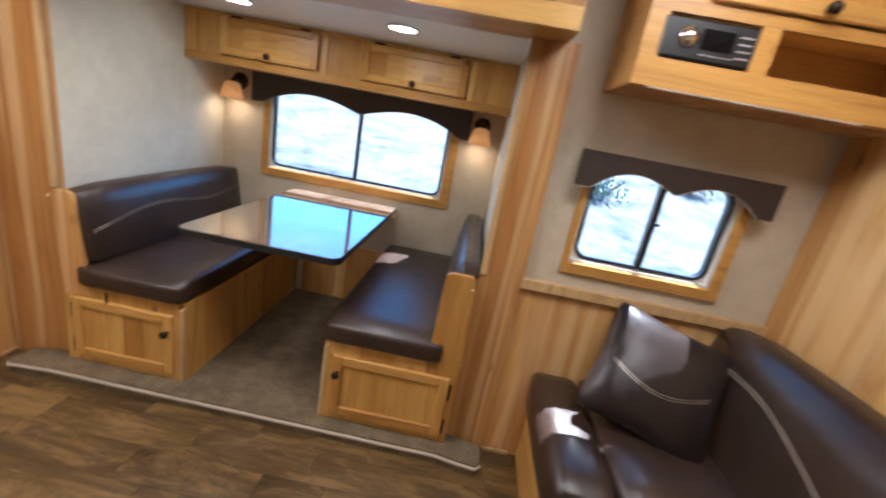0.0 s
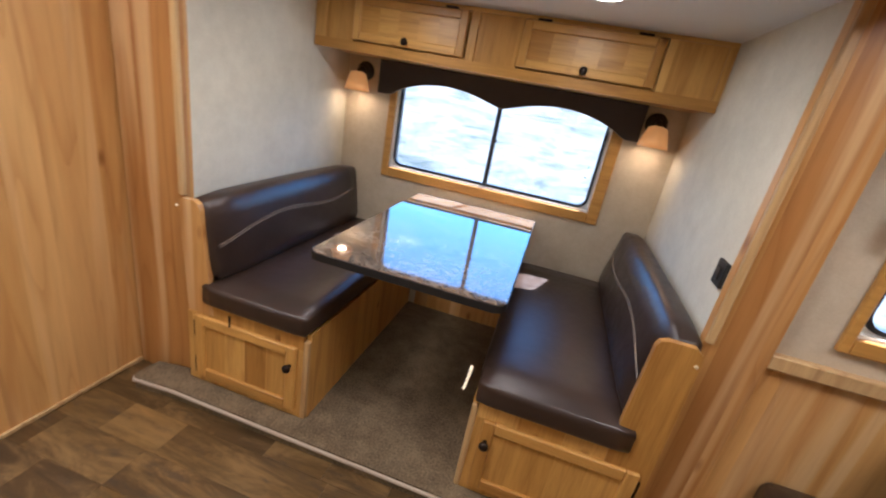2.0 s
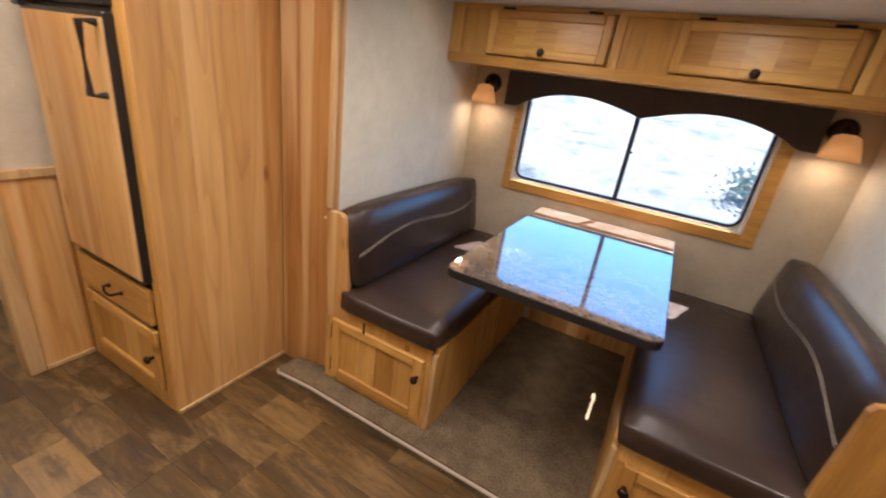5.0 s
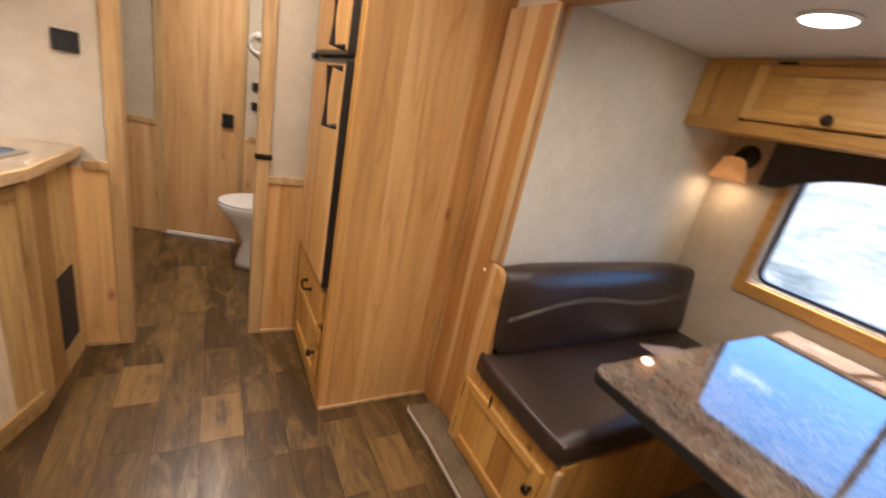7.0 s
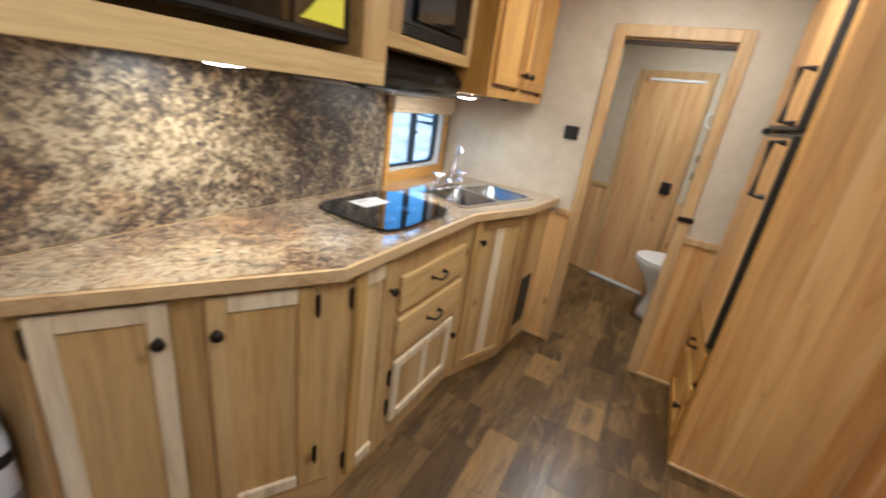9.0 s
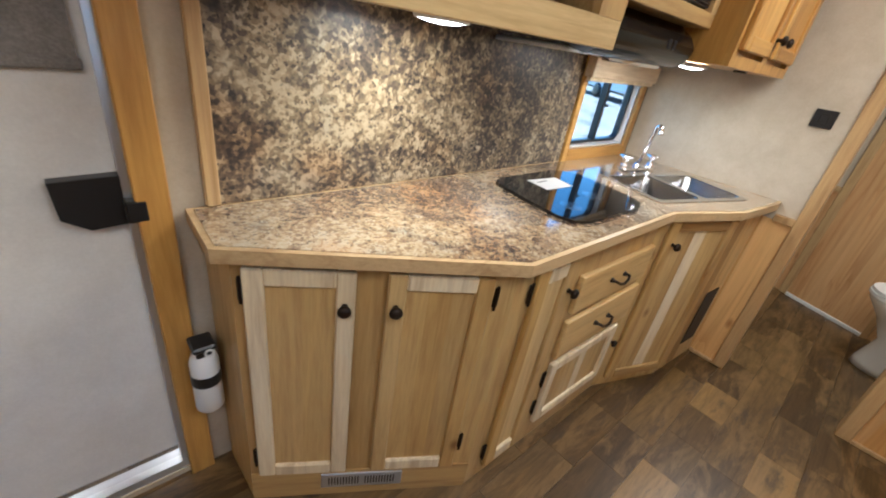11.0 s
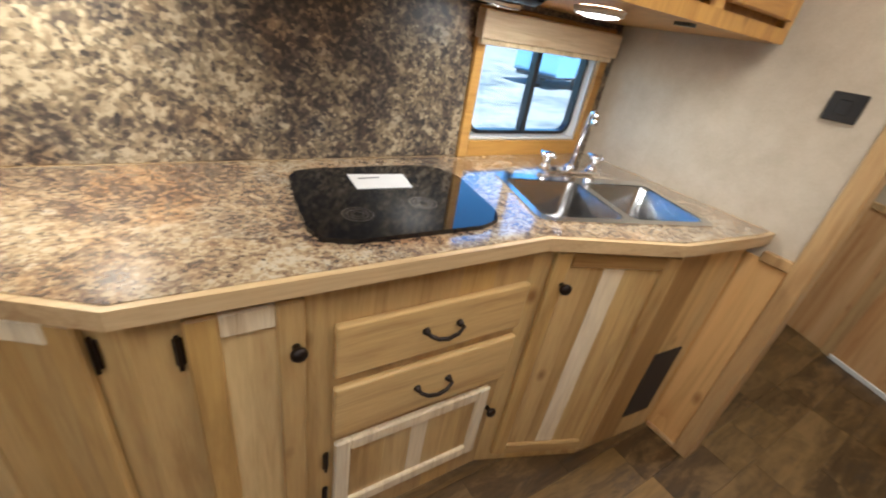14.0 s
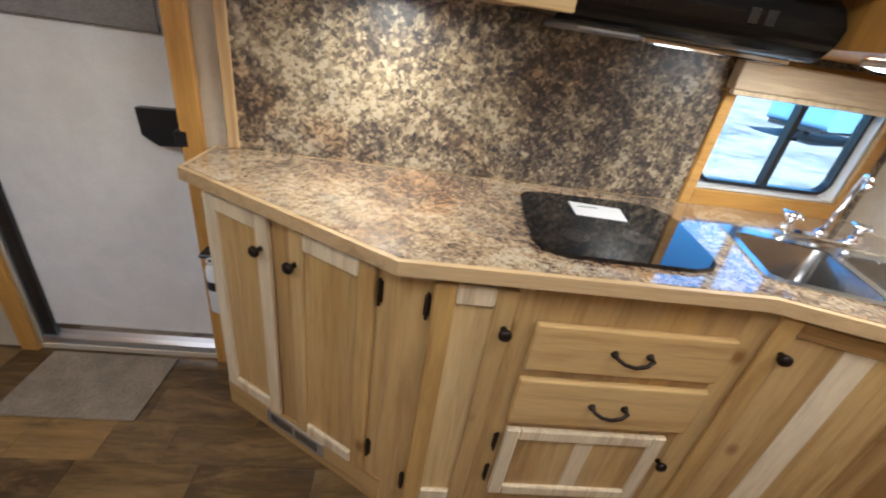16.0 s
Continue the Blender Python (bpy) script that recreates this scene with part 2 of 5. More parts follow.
def glass(name, tint=(1, 1, 1)):
    m = bpy.data.materials.new(name)
    m.use_nodes = True
    n, l = m.node_tree.nodes, m.node_tree.links
    n.remove(n["Principled BSDF"])
    tr, gl, mx, fr = n.new("ShaderNodeBsdfTransparent"), n.new("ShaderNodeBsdfGlossy"), n.new("ShaderNodeMixShader"), n.new("ShaderNodeLayerWeight")
    tr.inputs[0].default_value = (*tint, 1)
    gl.inputs["Roughness"].default_value = 0.02
    fr.inputs["Blend"].default_value = 0.5
    p5 = math_node(n, l, "POWER", fr.outputs["Facing"], 5.0)
    l.new(math_node(n, l, "ADD", math_node(n, l, "MULTIPLY", p5, 0.85), 0.045), mx.inputs[0])
    l.new(tr.outputs[0], mx.inputs[1])
    l.new(gl.outputs[0], mx.inputs[2])
    l.new(mx.outputs[0], n["Material Output"].inputs[0])
    return m


def glow(name, colour, strength):
    m, n, l, b = material(name, 0.5, 0, colour)
    b.inputs["Emission Color"].default_value = (*colour, 1)
    b.inputs["Emission Strength"].default_value = strength
    return m


HONEY = [(0.7, 0.435, 0.13), (0.5, 0.268, 0.06), (0.61, 0.35, 0.09), (0.4, 0.198, 0.04), (0.66, 0.395, 0.107)]
PALE = [(0.69, 0.52, 0.25), (0.45, 0.295, 0.115), (0.58, 0.405, 0.165), (0.36, 0.215, 0.075), (0.65, 0.465, 0.205), (0.5, 0.315, 0.1)]
wood_v, wood_h, wood_y = wood("hickory_upright", HONEY), wood("hickory_level", HONEY, "x"), wood("hickory_deep", HONEY, "y")
pale_v, pale_h = wood("light_hickory_upright", PALE), wood("light_hickory_level", PALE, "x")
drawer_wood = wood("drawer_hickory", [(0.63, 0.44, 0.185), (0.56, 0.375, 0.15)], "x")
blind_wood = wood("blind_wood", [(0.7, 0.58, 0.4), (0.66, 0.54, 0.37)], "x", knots=False)
cream_wood = wood("sapwood", [(0.8, 0.7, 0.5), (0.72, 0.6, 0.4)], "z", knots=False)
trim_wood = wood("hickory_trim", [(0.56, 0.39, 0.19), (0.5, 0.33, 0.15)], "z", knots=False)
panel_wood = panelling("hickory_panelling", [(0.42, 0.205, 0.055), (0.7, 0.415, 0.145), (0.5, 0.262, 0.078), (0.76, 0.49, 0.2), (0.58, 0.325, 0.105), (0.66, 0.4, 0.145)], 0.085)
bath_wood = panelling("hickory_bath_panelling", [(0.54, 0.32, 0.14), (0.66, 0.42, 0.2), (0.6, 0.36, 0.16), (0.7, 0.46, 0.23)], 0.055)
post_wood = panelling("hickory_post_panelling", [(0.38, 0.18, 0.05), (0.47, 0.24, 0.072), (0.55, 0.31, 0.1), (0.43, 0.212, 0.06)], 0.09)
paper = wallpaper("linen_wallpaper", (0.48, 0.405, 0.295), (0.56, 0.485, 0.365))
slide_paper = wallpaper("pale_wallpaper", (0.58, 0.54, 0.44), (0.66, 0.62, 0.51))
white_ceiling, _, _, _ = material("ceiling_white", 0.35, 0, (0.72, 0.72, 0.7))
counter_mat = granite("worktop_laminate", 1.0, 0.13, [(0.07, 0.05, 0.045), (0.16, 0.105, 0.075), (0.3, 0.207, 0.122), (0.43, 0.325, 0.195), (0.52, 0.44, 0.32)], 0.85, 0.6, 1.0, 2.1)
splash_mat = granite("splash_laminate", 0.72, 0.42, [(0.03, 0.025, 0.025), (0.075, 0.058, 0.047), (0.15, 0.115, 0.075), (0.27, 0.21, 0.13), (0.46, 0.38, 0.26)], 1.05, 0.5, 0.12)
table_mat = granite("table_laminate", 1.0, 0.06, [(0.06, 0.047, 0.04), (0.11, 0.085, 0.068), (0.16, 0.125, 0.095), (0.22, 0.175, 0.135), (0.3, 0.25, 0.2)], 0.6, 0.6, 1.0, 1.85)
leather_mat = leather("brown_leather", (0.03, 0.017, 0.012))
pillow_leather = leather("pillow_leather", (0.02, 0.013, 0.0115))
pillow_leather.node_tree.nodes["Principled BSDF"].inputs["Specular IOR Level"].default_value = 0.3
thread, _, _, _ = material("tan_thread", 0.8, 0, (0.42, 0.35, 0.27))
vinyl = plank_vinyl("plank_vinyl", [(0.042, 0.024, 0.011), (0.1, 0.06, 0.022), (0.068, 0.04, 0.016), (0.16, 0.098, 0.034), (0.084, 0.052, 0.023)])
vinyl_gold = plank_vinyl("pale_plank_vinyl", [(0.2, 0.122, 0.044), (0.26, 0.16, 0.056)])
carpet = fabric("brown_carpet", (0.045, 0.031, 0.016), (0.24, 0.175, 0.1), 110)
mat_fabric = fabric("tan_mat", (0.13, 0.1, 0.07), (0.32, 0.26, 0.19), 110)
shade_fabric = fabric("grey_shade", (0.13, 0.12, 0.11), (0.3, 0.28, 0.26), 220)
valance_mat = fabric("brown_valance", (0.022, 0.013, 0.01), (0.04, 0.025, 0.019), 300, 0.6, 0.2)
black, _, _, _ = material("black_plastic", 0.35, 0, (0.012, 0.012, 0.013))
gloss_black, _, _, gb_ = material("gloss_black", 0.05, 0, (0.006, 0.006, 0.007))
gb_.inputs["Coat Weight"].default_value, gb_.inputs["Coat IOR"].default_value, gb_.inputs["Coat Roughness"].default_value = 0.15, 1.5, 0.03
hood_black, _, _, hb_ = material("hood_enamel", 0.16, 0, (0.006, 0.006, 0.006))
hb_.inputs["Specular IOR Level"].default_value = 0.3
bronze, _, _, _ = material("oiled_bronze", 0.4, 0.85, (0.035, 0.025, 0.02))
steel, _, _, _ = material("brushed_steel", 0.2, 1.0, (0.6, 0.6, 0.6))
chrome, _, _, _ = material("chrome", 0.08, 1.0, (0.75, 0.75, 0.77))
alu, _, _, _ = material("aluminium", 0.3, 0.9, (0.7, 0.71, 0.73))
white_plastic, _, _, _ = material("white_plastic", 0.4, 0, (0.78, 0.78, 0.76))
porcelain, _, _, _ = material("porcelain", 0.15, 0, (0.76, 0.74, 0.7))
door_skin = wallpaper("door_skin", (0.68, 0.66, 0.62), (0.76, 0.74, 0.7))
pane_mat = glass("window_glass", (0.93, 0.96, 0.98))
lamp_glow = glow("lamp_lens", (1.0, 0.93, 0.8), 4.0)
# dim lens of the added aisle fill lights
aisle_fill_glow = glow("aisle_fill_lens", (1.0, 0.92, 0.78), 1.2)
dark_void, _, _, _ = material("dark_cavity", 0.8, 0, (0.03, 0.022, 0.016))
paper_white, _, _, _ = material("white_paper", 0.6, 0, (0.75, 0.73, 0.72))
yellow, _, _, _ = material("yellow_card", 0.5, 0, (0.8, 0.75, 0.02))


# ---- building blocks ----
def part(name, bm, mat, parent=None, label="", smooth=False, **tags):
    """Links a bmesh as one mesh object, under a thing or a part."""
    me = bpy.data.meshes.new(name)
    bm.normal_update()
    bm.to_mesh(me)
    bm.free()
    if smooth:
        me.shade_smooth()
    me.materials.append(mat)
    ob = new(name, me)
    if parent:
        ob.parent = parent
    return tagged(ob, label, **tags)


def thing(name, label, category, where=(0, 0, 0), turn=0.0, group=""):
    ob = new(name)
    ob.matrix_world = pose(*where, 0, 0, turn)
    ob.empty_display_size = 0.1
    return tagged(ob, label, category, group)


def add_box(bm, x0, y0, z0, x1, y1, z1, bevel=0.0, seg=1):
    r = bmesh.ops.create_cube(bm, size=1.0)
    for v in r["verts"]:
        v.co = Vector(((x0 + x1) / 2 + v.co.x * (x1 - x0), (y0 + y1) / 2 + v.co.y * (y1 - y0), (z0 + z1) / 2 + v.co.z * (z1 - z0)))
    if bevel:
        es = list({e for v in r["verts"] for e in v.link_edges})
        bmesh.ops.bevel(bm, geom=es, offset=bevel, segments=seg, affect="EDGES", profile=0.5)


def box(x0, y0, z0, x1, y1, z1, bevel=0.0, seg=1):
    bm = bmesh.new()
    add_box(bm, min(x0, x1), min(y0, y1), min(z0, z1), max(x0, x1), max(y0, y1), max(z0, z1), bevel, seg)
    return bm


def boxes(rows, bevel=0.0, seg=1):
    bm = bmesh.new()
    for r in rows:
        add_box(bm, min(r[0], r[3]), min(r[1], r[4]), min(r[2], r[5]), max(r[0], r[3]), max(r[1], r[4]), max(r[2], r[5]), bevel, seg)
    return bm


def add_prism(bm, outline, z0, z1, m=None):
    """A prism over an outline in x and y, with the ends at z0 and z1, moved by m."""
    lo = [bm.verts.new((x, y, z0)) for x, y in outline]
    hi = [bm.verts.new((x, y, z1)) for x, y in outline]
    k = len(outline)
    bm.faces.new(lo[::-1]), bm.faces.new(hi)
    for i in range(k):
        bm.faces.new((lo[i], lo[(i + 1) % k], hi[(i + 1) % k], hi[i]))
    if m is not None:
        bmesh.ops.transform(bm, matrix=m, verts=lo + hi)
    return lo + hi


def prism(outline, z0, z1, m=None):
    bm = bmesh.new()
    add_prism(bm, outline, z0, z1, m)
    bmesh.ops.recalc_face_normals(bm, faces=bm.faces)
    return bm


UPRIGHT = Matrix(((1, 0, 0, 0), (0, 0, -1, 0), (0, 1, 0, 0), (0, 0, 0, 1)))  # x,y,z -> x,-z,y


def round_rect(x0, y0, x1, y1, r, k=6, corners=(1, 1, 1, 1)):
    pts = []
    for i, (cx, cy, a) in enumerate(((x1 - r, y1 - r, 0), (x0 + r, y1 - r, 90), (x0 + r, y0 + r, 180), (x1 - r, y0 + r, 270))):
        if not corners[i]:
            pts.append((x1 if cx > (x0 + x1) / 2 else x0, y1 if cy > (y0 + y1) / 2 else y0))
            continue
        for j in range(k + 1):
            t = radians(a + 90 * j / k)
            pts.append((cx + r * math.cos(t), cy + r * math.sin(t)))
    return pts


def add_lathe(bm, profile, m=None, seg=20):
    """A turned shape: profile rows of (radius, height)."""
    rings = []
    for r, z in profile:
        rings.append([bm.verts.new((r * math.cos(2 * math.pi * i / seg), r * math.sin(2 * math.pi * i / seg), z)) for i in range(seg)] if r > 1e-6 else [bm.verts.new((0, 0, z))])
    for a, b in zip(rings, rings[1:]):
        for i in range(seg):
            j = (i + 1) % seg
            q = [a[i % len(a)], a[j % len(a)], b[j % len(b)], b[i % len(b)]]
            q = [v for k, v in enumerate(q) if v not in q[:k]]
            if len(q) > 2:
                bm.faces.new(q)
    if m is not None:
        bmesh.ops.transform(bm, matrix=m, verts=[v for r in rings for v in r])


def lathe(profile, m=None, seg=20):
    bm = bmesh.new()
    add_lathe(bm, profile, m, seg)
    bmesh.ops.recalc_face_normals(bm, faces=bm.faces)
    return bm


def add_tube(bm, pts, r, seg=8):
    """A round bar along points."""
    pts = [Vector(p) for p in pts]
    rings = []
    for i, p in enumerate(pts):
        d = (pts[min(i + 1, len(pts) - 1)] - pts[max(i - 1, 0)]).normalized()
        q = d.to_track_quat("Z", "Y")
        rings.append([bm.verts.new(p + q @ Vector((r * math.cos(2 * math.pi * k / seg), r * math.sin(2 * math.pi * k / seg), 0))) for k in range(seg)])
    for a, b in zip(rings, rings[1:]):
        for k in range(seg):
            bm.faces.new((a[k], a[(k + 1) % seg], b[(k + 1) % seg], b[k]))
    bm.faces.new(rings[0][::-1]), bm.faces.new(rings[-1])


def tube(pts, r, seg=8):
    bm = bmesh.new()
    add_tube(bm, pts, r, seg)
    return bm


def cushion(x0, y0, z0, x1, y1, z1, r=0.03, puff=0.0, cuts=6):
    """A soft upholstered block with rounded edges."""
    bm = box(x0, y0, z0, x1, y1, z1)
    bmesh.ops.subdivide_edges(bm, edges=bm.edges[:], cuts=cuts, use_grid_fill=True)
    c = Vector(((x0 + x1) / 2, (y0 + y1) / 2, (z0 + z1) / 2))
    h = Vector((abs(x1 - x0) / 2, abs(y1 - y0) / 2, abs(z1 - z0) / 2))
    for v in bm.verts:
        d = v.co - c
        u = [d[i] / h[i] for i in range(3)]
        k = Vector([max(-h[i] + r, min(h[i] - r, d[i])) for i in range(3)])
        o = d - k
        if o.length > 1e-6:
            o = o.normalized() * r
        s = [max(0.0, 1 - abs(u[(i + 1) % 3]) ** 2.5) * max(0.0, 1 - abs(u[(i + 2) % 3]) ** 2.5) for i in range(3)]
        v.co = c + k + o + Vector([puff * s[i] * (1 if u[i] > 0.98 else -1 if u[i] < -0.98 else 0) for i in range(3)])
    return bm


def wall_panel(name, axis, a0, a1, b0, b1, z0, z1, holes, mat, **tags):
    """A wall along axis, from a0 to a1, between b0 and b1 thick; holes are (from, to, low, high), apart from one another."""
    rows, at = [], a0
    for h0, h1, zl, zh in sorted(holes):
        rows += [(at, b0, z0, h0, b1, z1)]
        if zl > z0:
            rows += [(h0, b0, z0, h1, b1, zl)]
        if zh < z1:
            rows += [(h0, b0, zh, h1, b1, z1)]
        at = h1
    rows += [(at, b0, z0, a1, b1, z1)]
    if axis == "y":
        rows = [(r[1], r[0], r[2], r[4], r[3], r[5]) for r in rows]
    return part(name, boxes(rows), mat, kind="structure", **tags)


# ---- structure ----
BATH_X, EAST_X, NORTH_Y, SOUTH_Y, SLIDE_Y = -2.56, 1.24, 1.555, -0.60, 2.63
CARPET_Z = 0.055
SL, SR = -1.62, 0.15          # the slide's inner sides
CEIL, SLIDE_CEIL = 2.05, 1.69

FAR_A, FAR_B = Vector((-4.42, -0.7, 0)), Vector((-3.52, 1.60, 0))   # the slanting wall behind the bath


def structure():
    part("ground", box(-400, -400, -0.76, 400, 400, -0.7), sand, kind="structure", label="sandy gravel yard around the trailer")
    part("floor", boxes([(-4.6, -0.67, -0.06, 1.3, 1.61, -0.012)]), dark_void, kind="structure", label="floor under brown vinyl planks")
    part("ceiling", box(-4.6, -0.67, CEIL, 1.3, 1.61, CEIL + 0.05), white_ceiling, kind="structure")
    part("slide_ceiling", box(SL - 0.06, NORTH_Y + 0.061, SLIDE_CEIL, SR + 0.06, SLIDE_Y + 0.06, SLIDE_CEIL + 0.05), white_ceiling, kind="structure")
    part("slide_floor", box(SL, NORTH_Y + 0.06, -0.05, SR, SLIDE_Y, 0.002), dark_void, kind="structure")
    wall_panel("wall_south", "x", -4.6, 1.3, SOUTH_Y - 0.07, SOUTH_Y - 0.01, 0, CEIL, [(-2.475, -1.925, 0.95, 1.335), (-0.28, 0.38, 0.02, 1.86)], paper, label="linen papered side wall with a window and the entry door")
    wall_panel("wall_north", "x", -4.6, 1.3, NORTH_Y, NORTH_Y + 0.06, 0, CEIL, [(SL - 0.06, SR + 0.06, 0, SLIDE_CEIL), (0.445, 0.99, 0.935, 1.33)], paper, label="linen papered side wall open to the dinette slide")
    part("wall_slide_west", box(SL - 0.06, NORTH_Y, -0.05, SL, SLIDE_Y + 0.06, SLIDE_CEIL), slide_paper, kind="structure")
    part("wall_slide_east", box(SR, NORTH_Y, -0.05, SR + 0.06, SLIDE_Y + 0.06, SLIDE_CEIL), slide_paper, kind="structure")
    wall_panel("wall_slide_north", "x", SL, SR, SLIDE_Y, SLIDE_Y + 0.06, -0.05, SLIDE_CEIL, [(-1.315, -0.157, 0.872, 1.40)], paper)
    wall_panel("wall_bath", "y", SOUTH_Y - 0.01, NORTH_Y, BATH_X - 0.07, BATH_X, 0, CEIL, [(0.30, 0.79, 0, 1.745)], paper, label="linen papered partition with the bathroom doorway")
    part("wall_east", box(EAST_X, -0.7, 0, EAST_X + 0.06, 1.61, CEIL), panel_wood, kind="structure", label="end wall of hickory panelling")
    d = FAR_B - FAR_A
    m = Matrix.Translation(FAR_A) @ pose(0, 0, 0, 0, 0, math.degrees(math.atan2(d.y, d.x)))  # local -y faces the room
    w = part("wall_far", box(-0.1, 0, 0, d.length + 0.1, 0.06, CEIL), paper, kind="structure", label="slanting papered wall behind the bath")
    w.matrix_world = m
    return m


def window_unit(name, where, turn, x0, x1, z0, z1, frame_box, deep, wood_m, radius=0.05, cut=None):
    """A slider window seen from inside. Local x to the right, z up, y outwards; y = 0 is the wall's inner face."""
    w = thing(name, "black framed sliding window in a honey wood surround", "window", where, turn)
    w["kind"] = "structure"
    fx0, fx1, fz0, fz1 = frame_box
    t = 0.018
    part("window_surround", boxes([(fx0, -t, fz0, x0, 0, fz1), (x1, -t, fz0, fx1, 0, fz1), (x0, -t, fz0, x1, 0, z0), (x0, -t, z1, x1, 0, fz1)], 0.003), wood_m, w, "honey wood surround")
    # white liner round the opening, then the black rubber sash with rounded corners
    lin = bmesh.new()
    add_box(lin, x0, 0.002, z0, x1, deep, z0 + 0.008)
    add_box(lin, x0, 0.002, z1 - 0.008, x1, deep, z1)
    add_box(lin, x0, 0.002, z0 + 0.008, x0 + 0.008, deep, z1 - 0.008)
    add_box(lin, x1 - 0.008, 0.002, z0 + 0.008, x1, deep, z1 - 0.008)
    part("window_liner", lin, white_plastic, w, "white window liner")

    def ring(o0, o1, ya, yb, ra, rb):
        bm = bmesh.new()
        outer, inner = round_rect(*o0, ra), round_rect(*o1, rb)
        vs = [[bm.verts.new((p[0], y, p[1])) for p in loop] for loop, y in ((outer, ya), (outer, yb), (inner, yb), (inner, ya))]
        k = len(outer)
        for a in range(4):
            for i in range(k):
                bm.faces.new((vs[a][i], vs[a][(i + 1) % k], vs[(a + 1) % 4][(i + 1) % k], vs[(a + 1) % 4][i]))
        bmesh.ops.recalc_face_normals(bm, faces=bm.faces)
        return bm
    e = 0.008
    part("window_flange", ring((x0 + e, z0 + e, x1 - e, z1 - e), (x0 + e + 0.012, z0 + e + 0.012, x1 - e - 0.012, z1 - e - 0.012), deep - 0.03, deep - 0.008, 0.002, radius), white_plastic, w, "white window flange")
    part("window_frame", ring((x0 + 0.014, z0 + 0.014, x1 - 0.014, z1 - 0.014), (x0 + 0.026, z0 + 0.026, x1 - 0.026, z1 - 0.026), deep - 0.04, deep - 0.01, radius, radius - 0.008), black, w, "black sash frame")
    xm = (x0 + x1) / 2
    part("mullion", box(xm - 0.011, deep - 0.045, z0 + 0.02, xm + 0.011, deep - 0.012, z1 - 0.02, 0.002), black, w, "black meeting rail")
    part("latch", box(xm - 0.006, deep - 0.055, (z0 + z1) / 2, xm + 0.022, deep - 0.045, (z0 + z1) / 2 + 0.012, 0.002), black, w)
    for a, b, y in ((x0 + 0.02, xm, deep - 0.02), (xm, x1 - 0.02, deep - 0.03)):
        p = part("pane", box(a, y, z0 + 0.02, b, y + 0.003, z1 - 0.02), pane_mat, w, "clear pane")
        p.visible_shadow = False
    return w


def ground_mat(name):
    """Pale dry ground with ruts and faded grass."""
    m, n, l, b = material(name, 0.95)
    big = noise_tex(n, l, coords(n, l, (0.85, 1.0, 1)), 0.8, 8, 0.78, 0.3)
    col = ramp(n, l, big, [(0.35, (0.035, 0.05, 0.048)), (0.46, (0.12, 0.13, 0.125)), (0.56, (0.2, 0.2, 0.19)), (0.75, (0.15, 0.155, 0.14))])
    f = noise_tex(n, l, coords(n, l, (1, 1, 1)), 9, 5, 0.7)
    l.new(mix(n, l, "MULTIPLY", 0.5, col, ramp(n, l, f, [(0.35, (0.55, 0.55, 0.55)), (0.65, (1, 1, 1))])), b.inputs["Base Color"])
    bump(n, l, f, b, 0.5, 0.05)
    return m


sand = ground_mat("dry_ground")
far_m = structure()
window_unit("window_1", (0, SLIDE_Y, 0), 0, -1.31, -0.162, 0.878, 1.395, (-1.35, -0.105, 0.825, 1.415), 0.055, wood_h)
window_unit("window_2", (0, NORTH_Y, 0), 0, 0.45, 0.985, 0.94, 1.325, (0.425, 1.022, 0.895, 1.345), 0.055, wood_h)
window_unit("window_3", (0, SOUTH_Y, 0), 180, 1.93, 2.47, 0.955, 1.33, (1.893, 2.513, 0.893, 1.365), 0.065, wood_h)


def panel_run(name, rows, mat=None, label="hickory panelled wainscot"):
    return part(name, boxes(rows), mat or panel_wood, kind="structure", label=label)


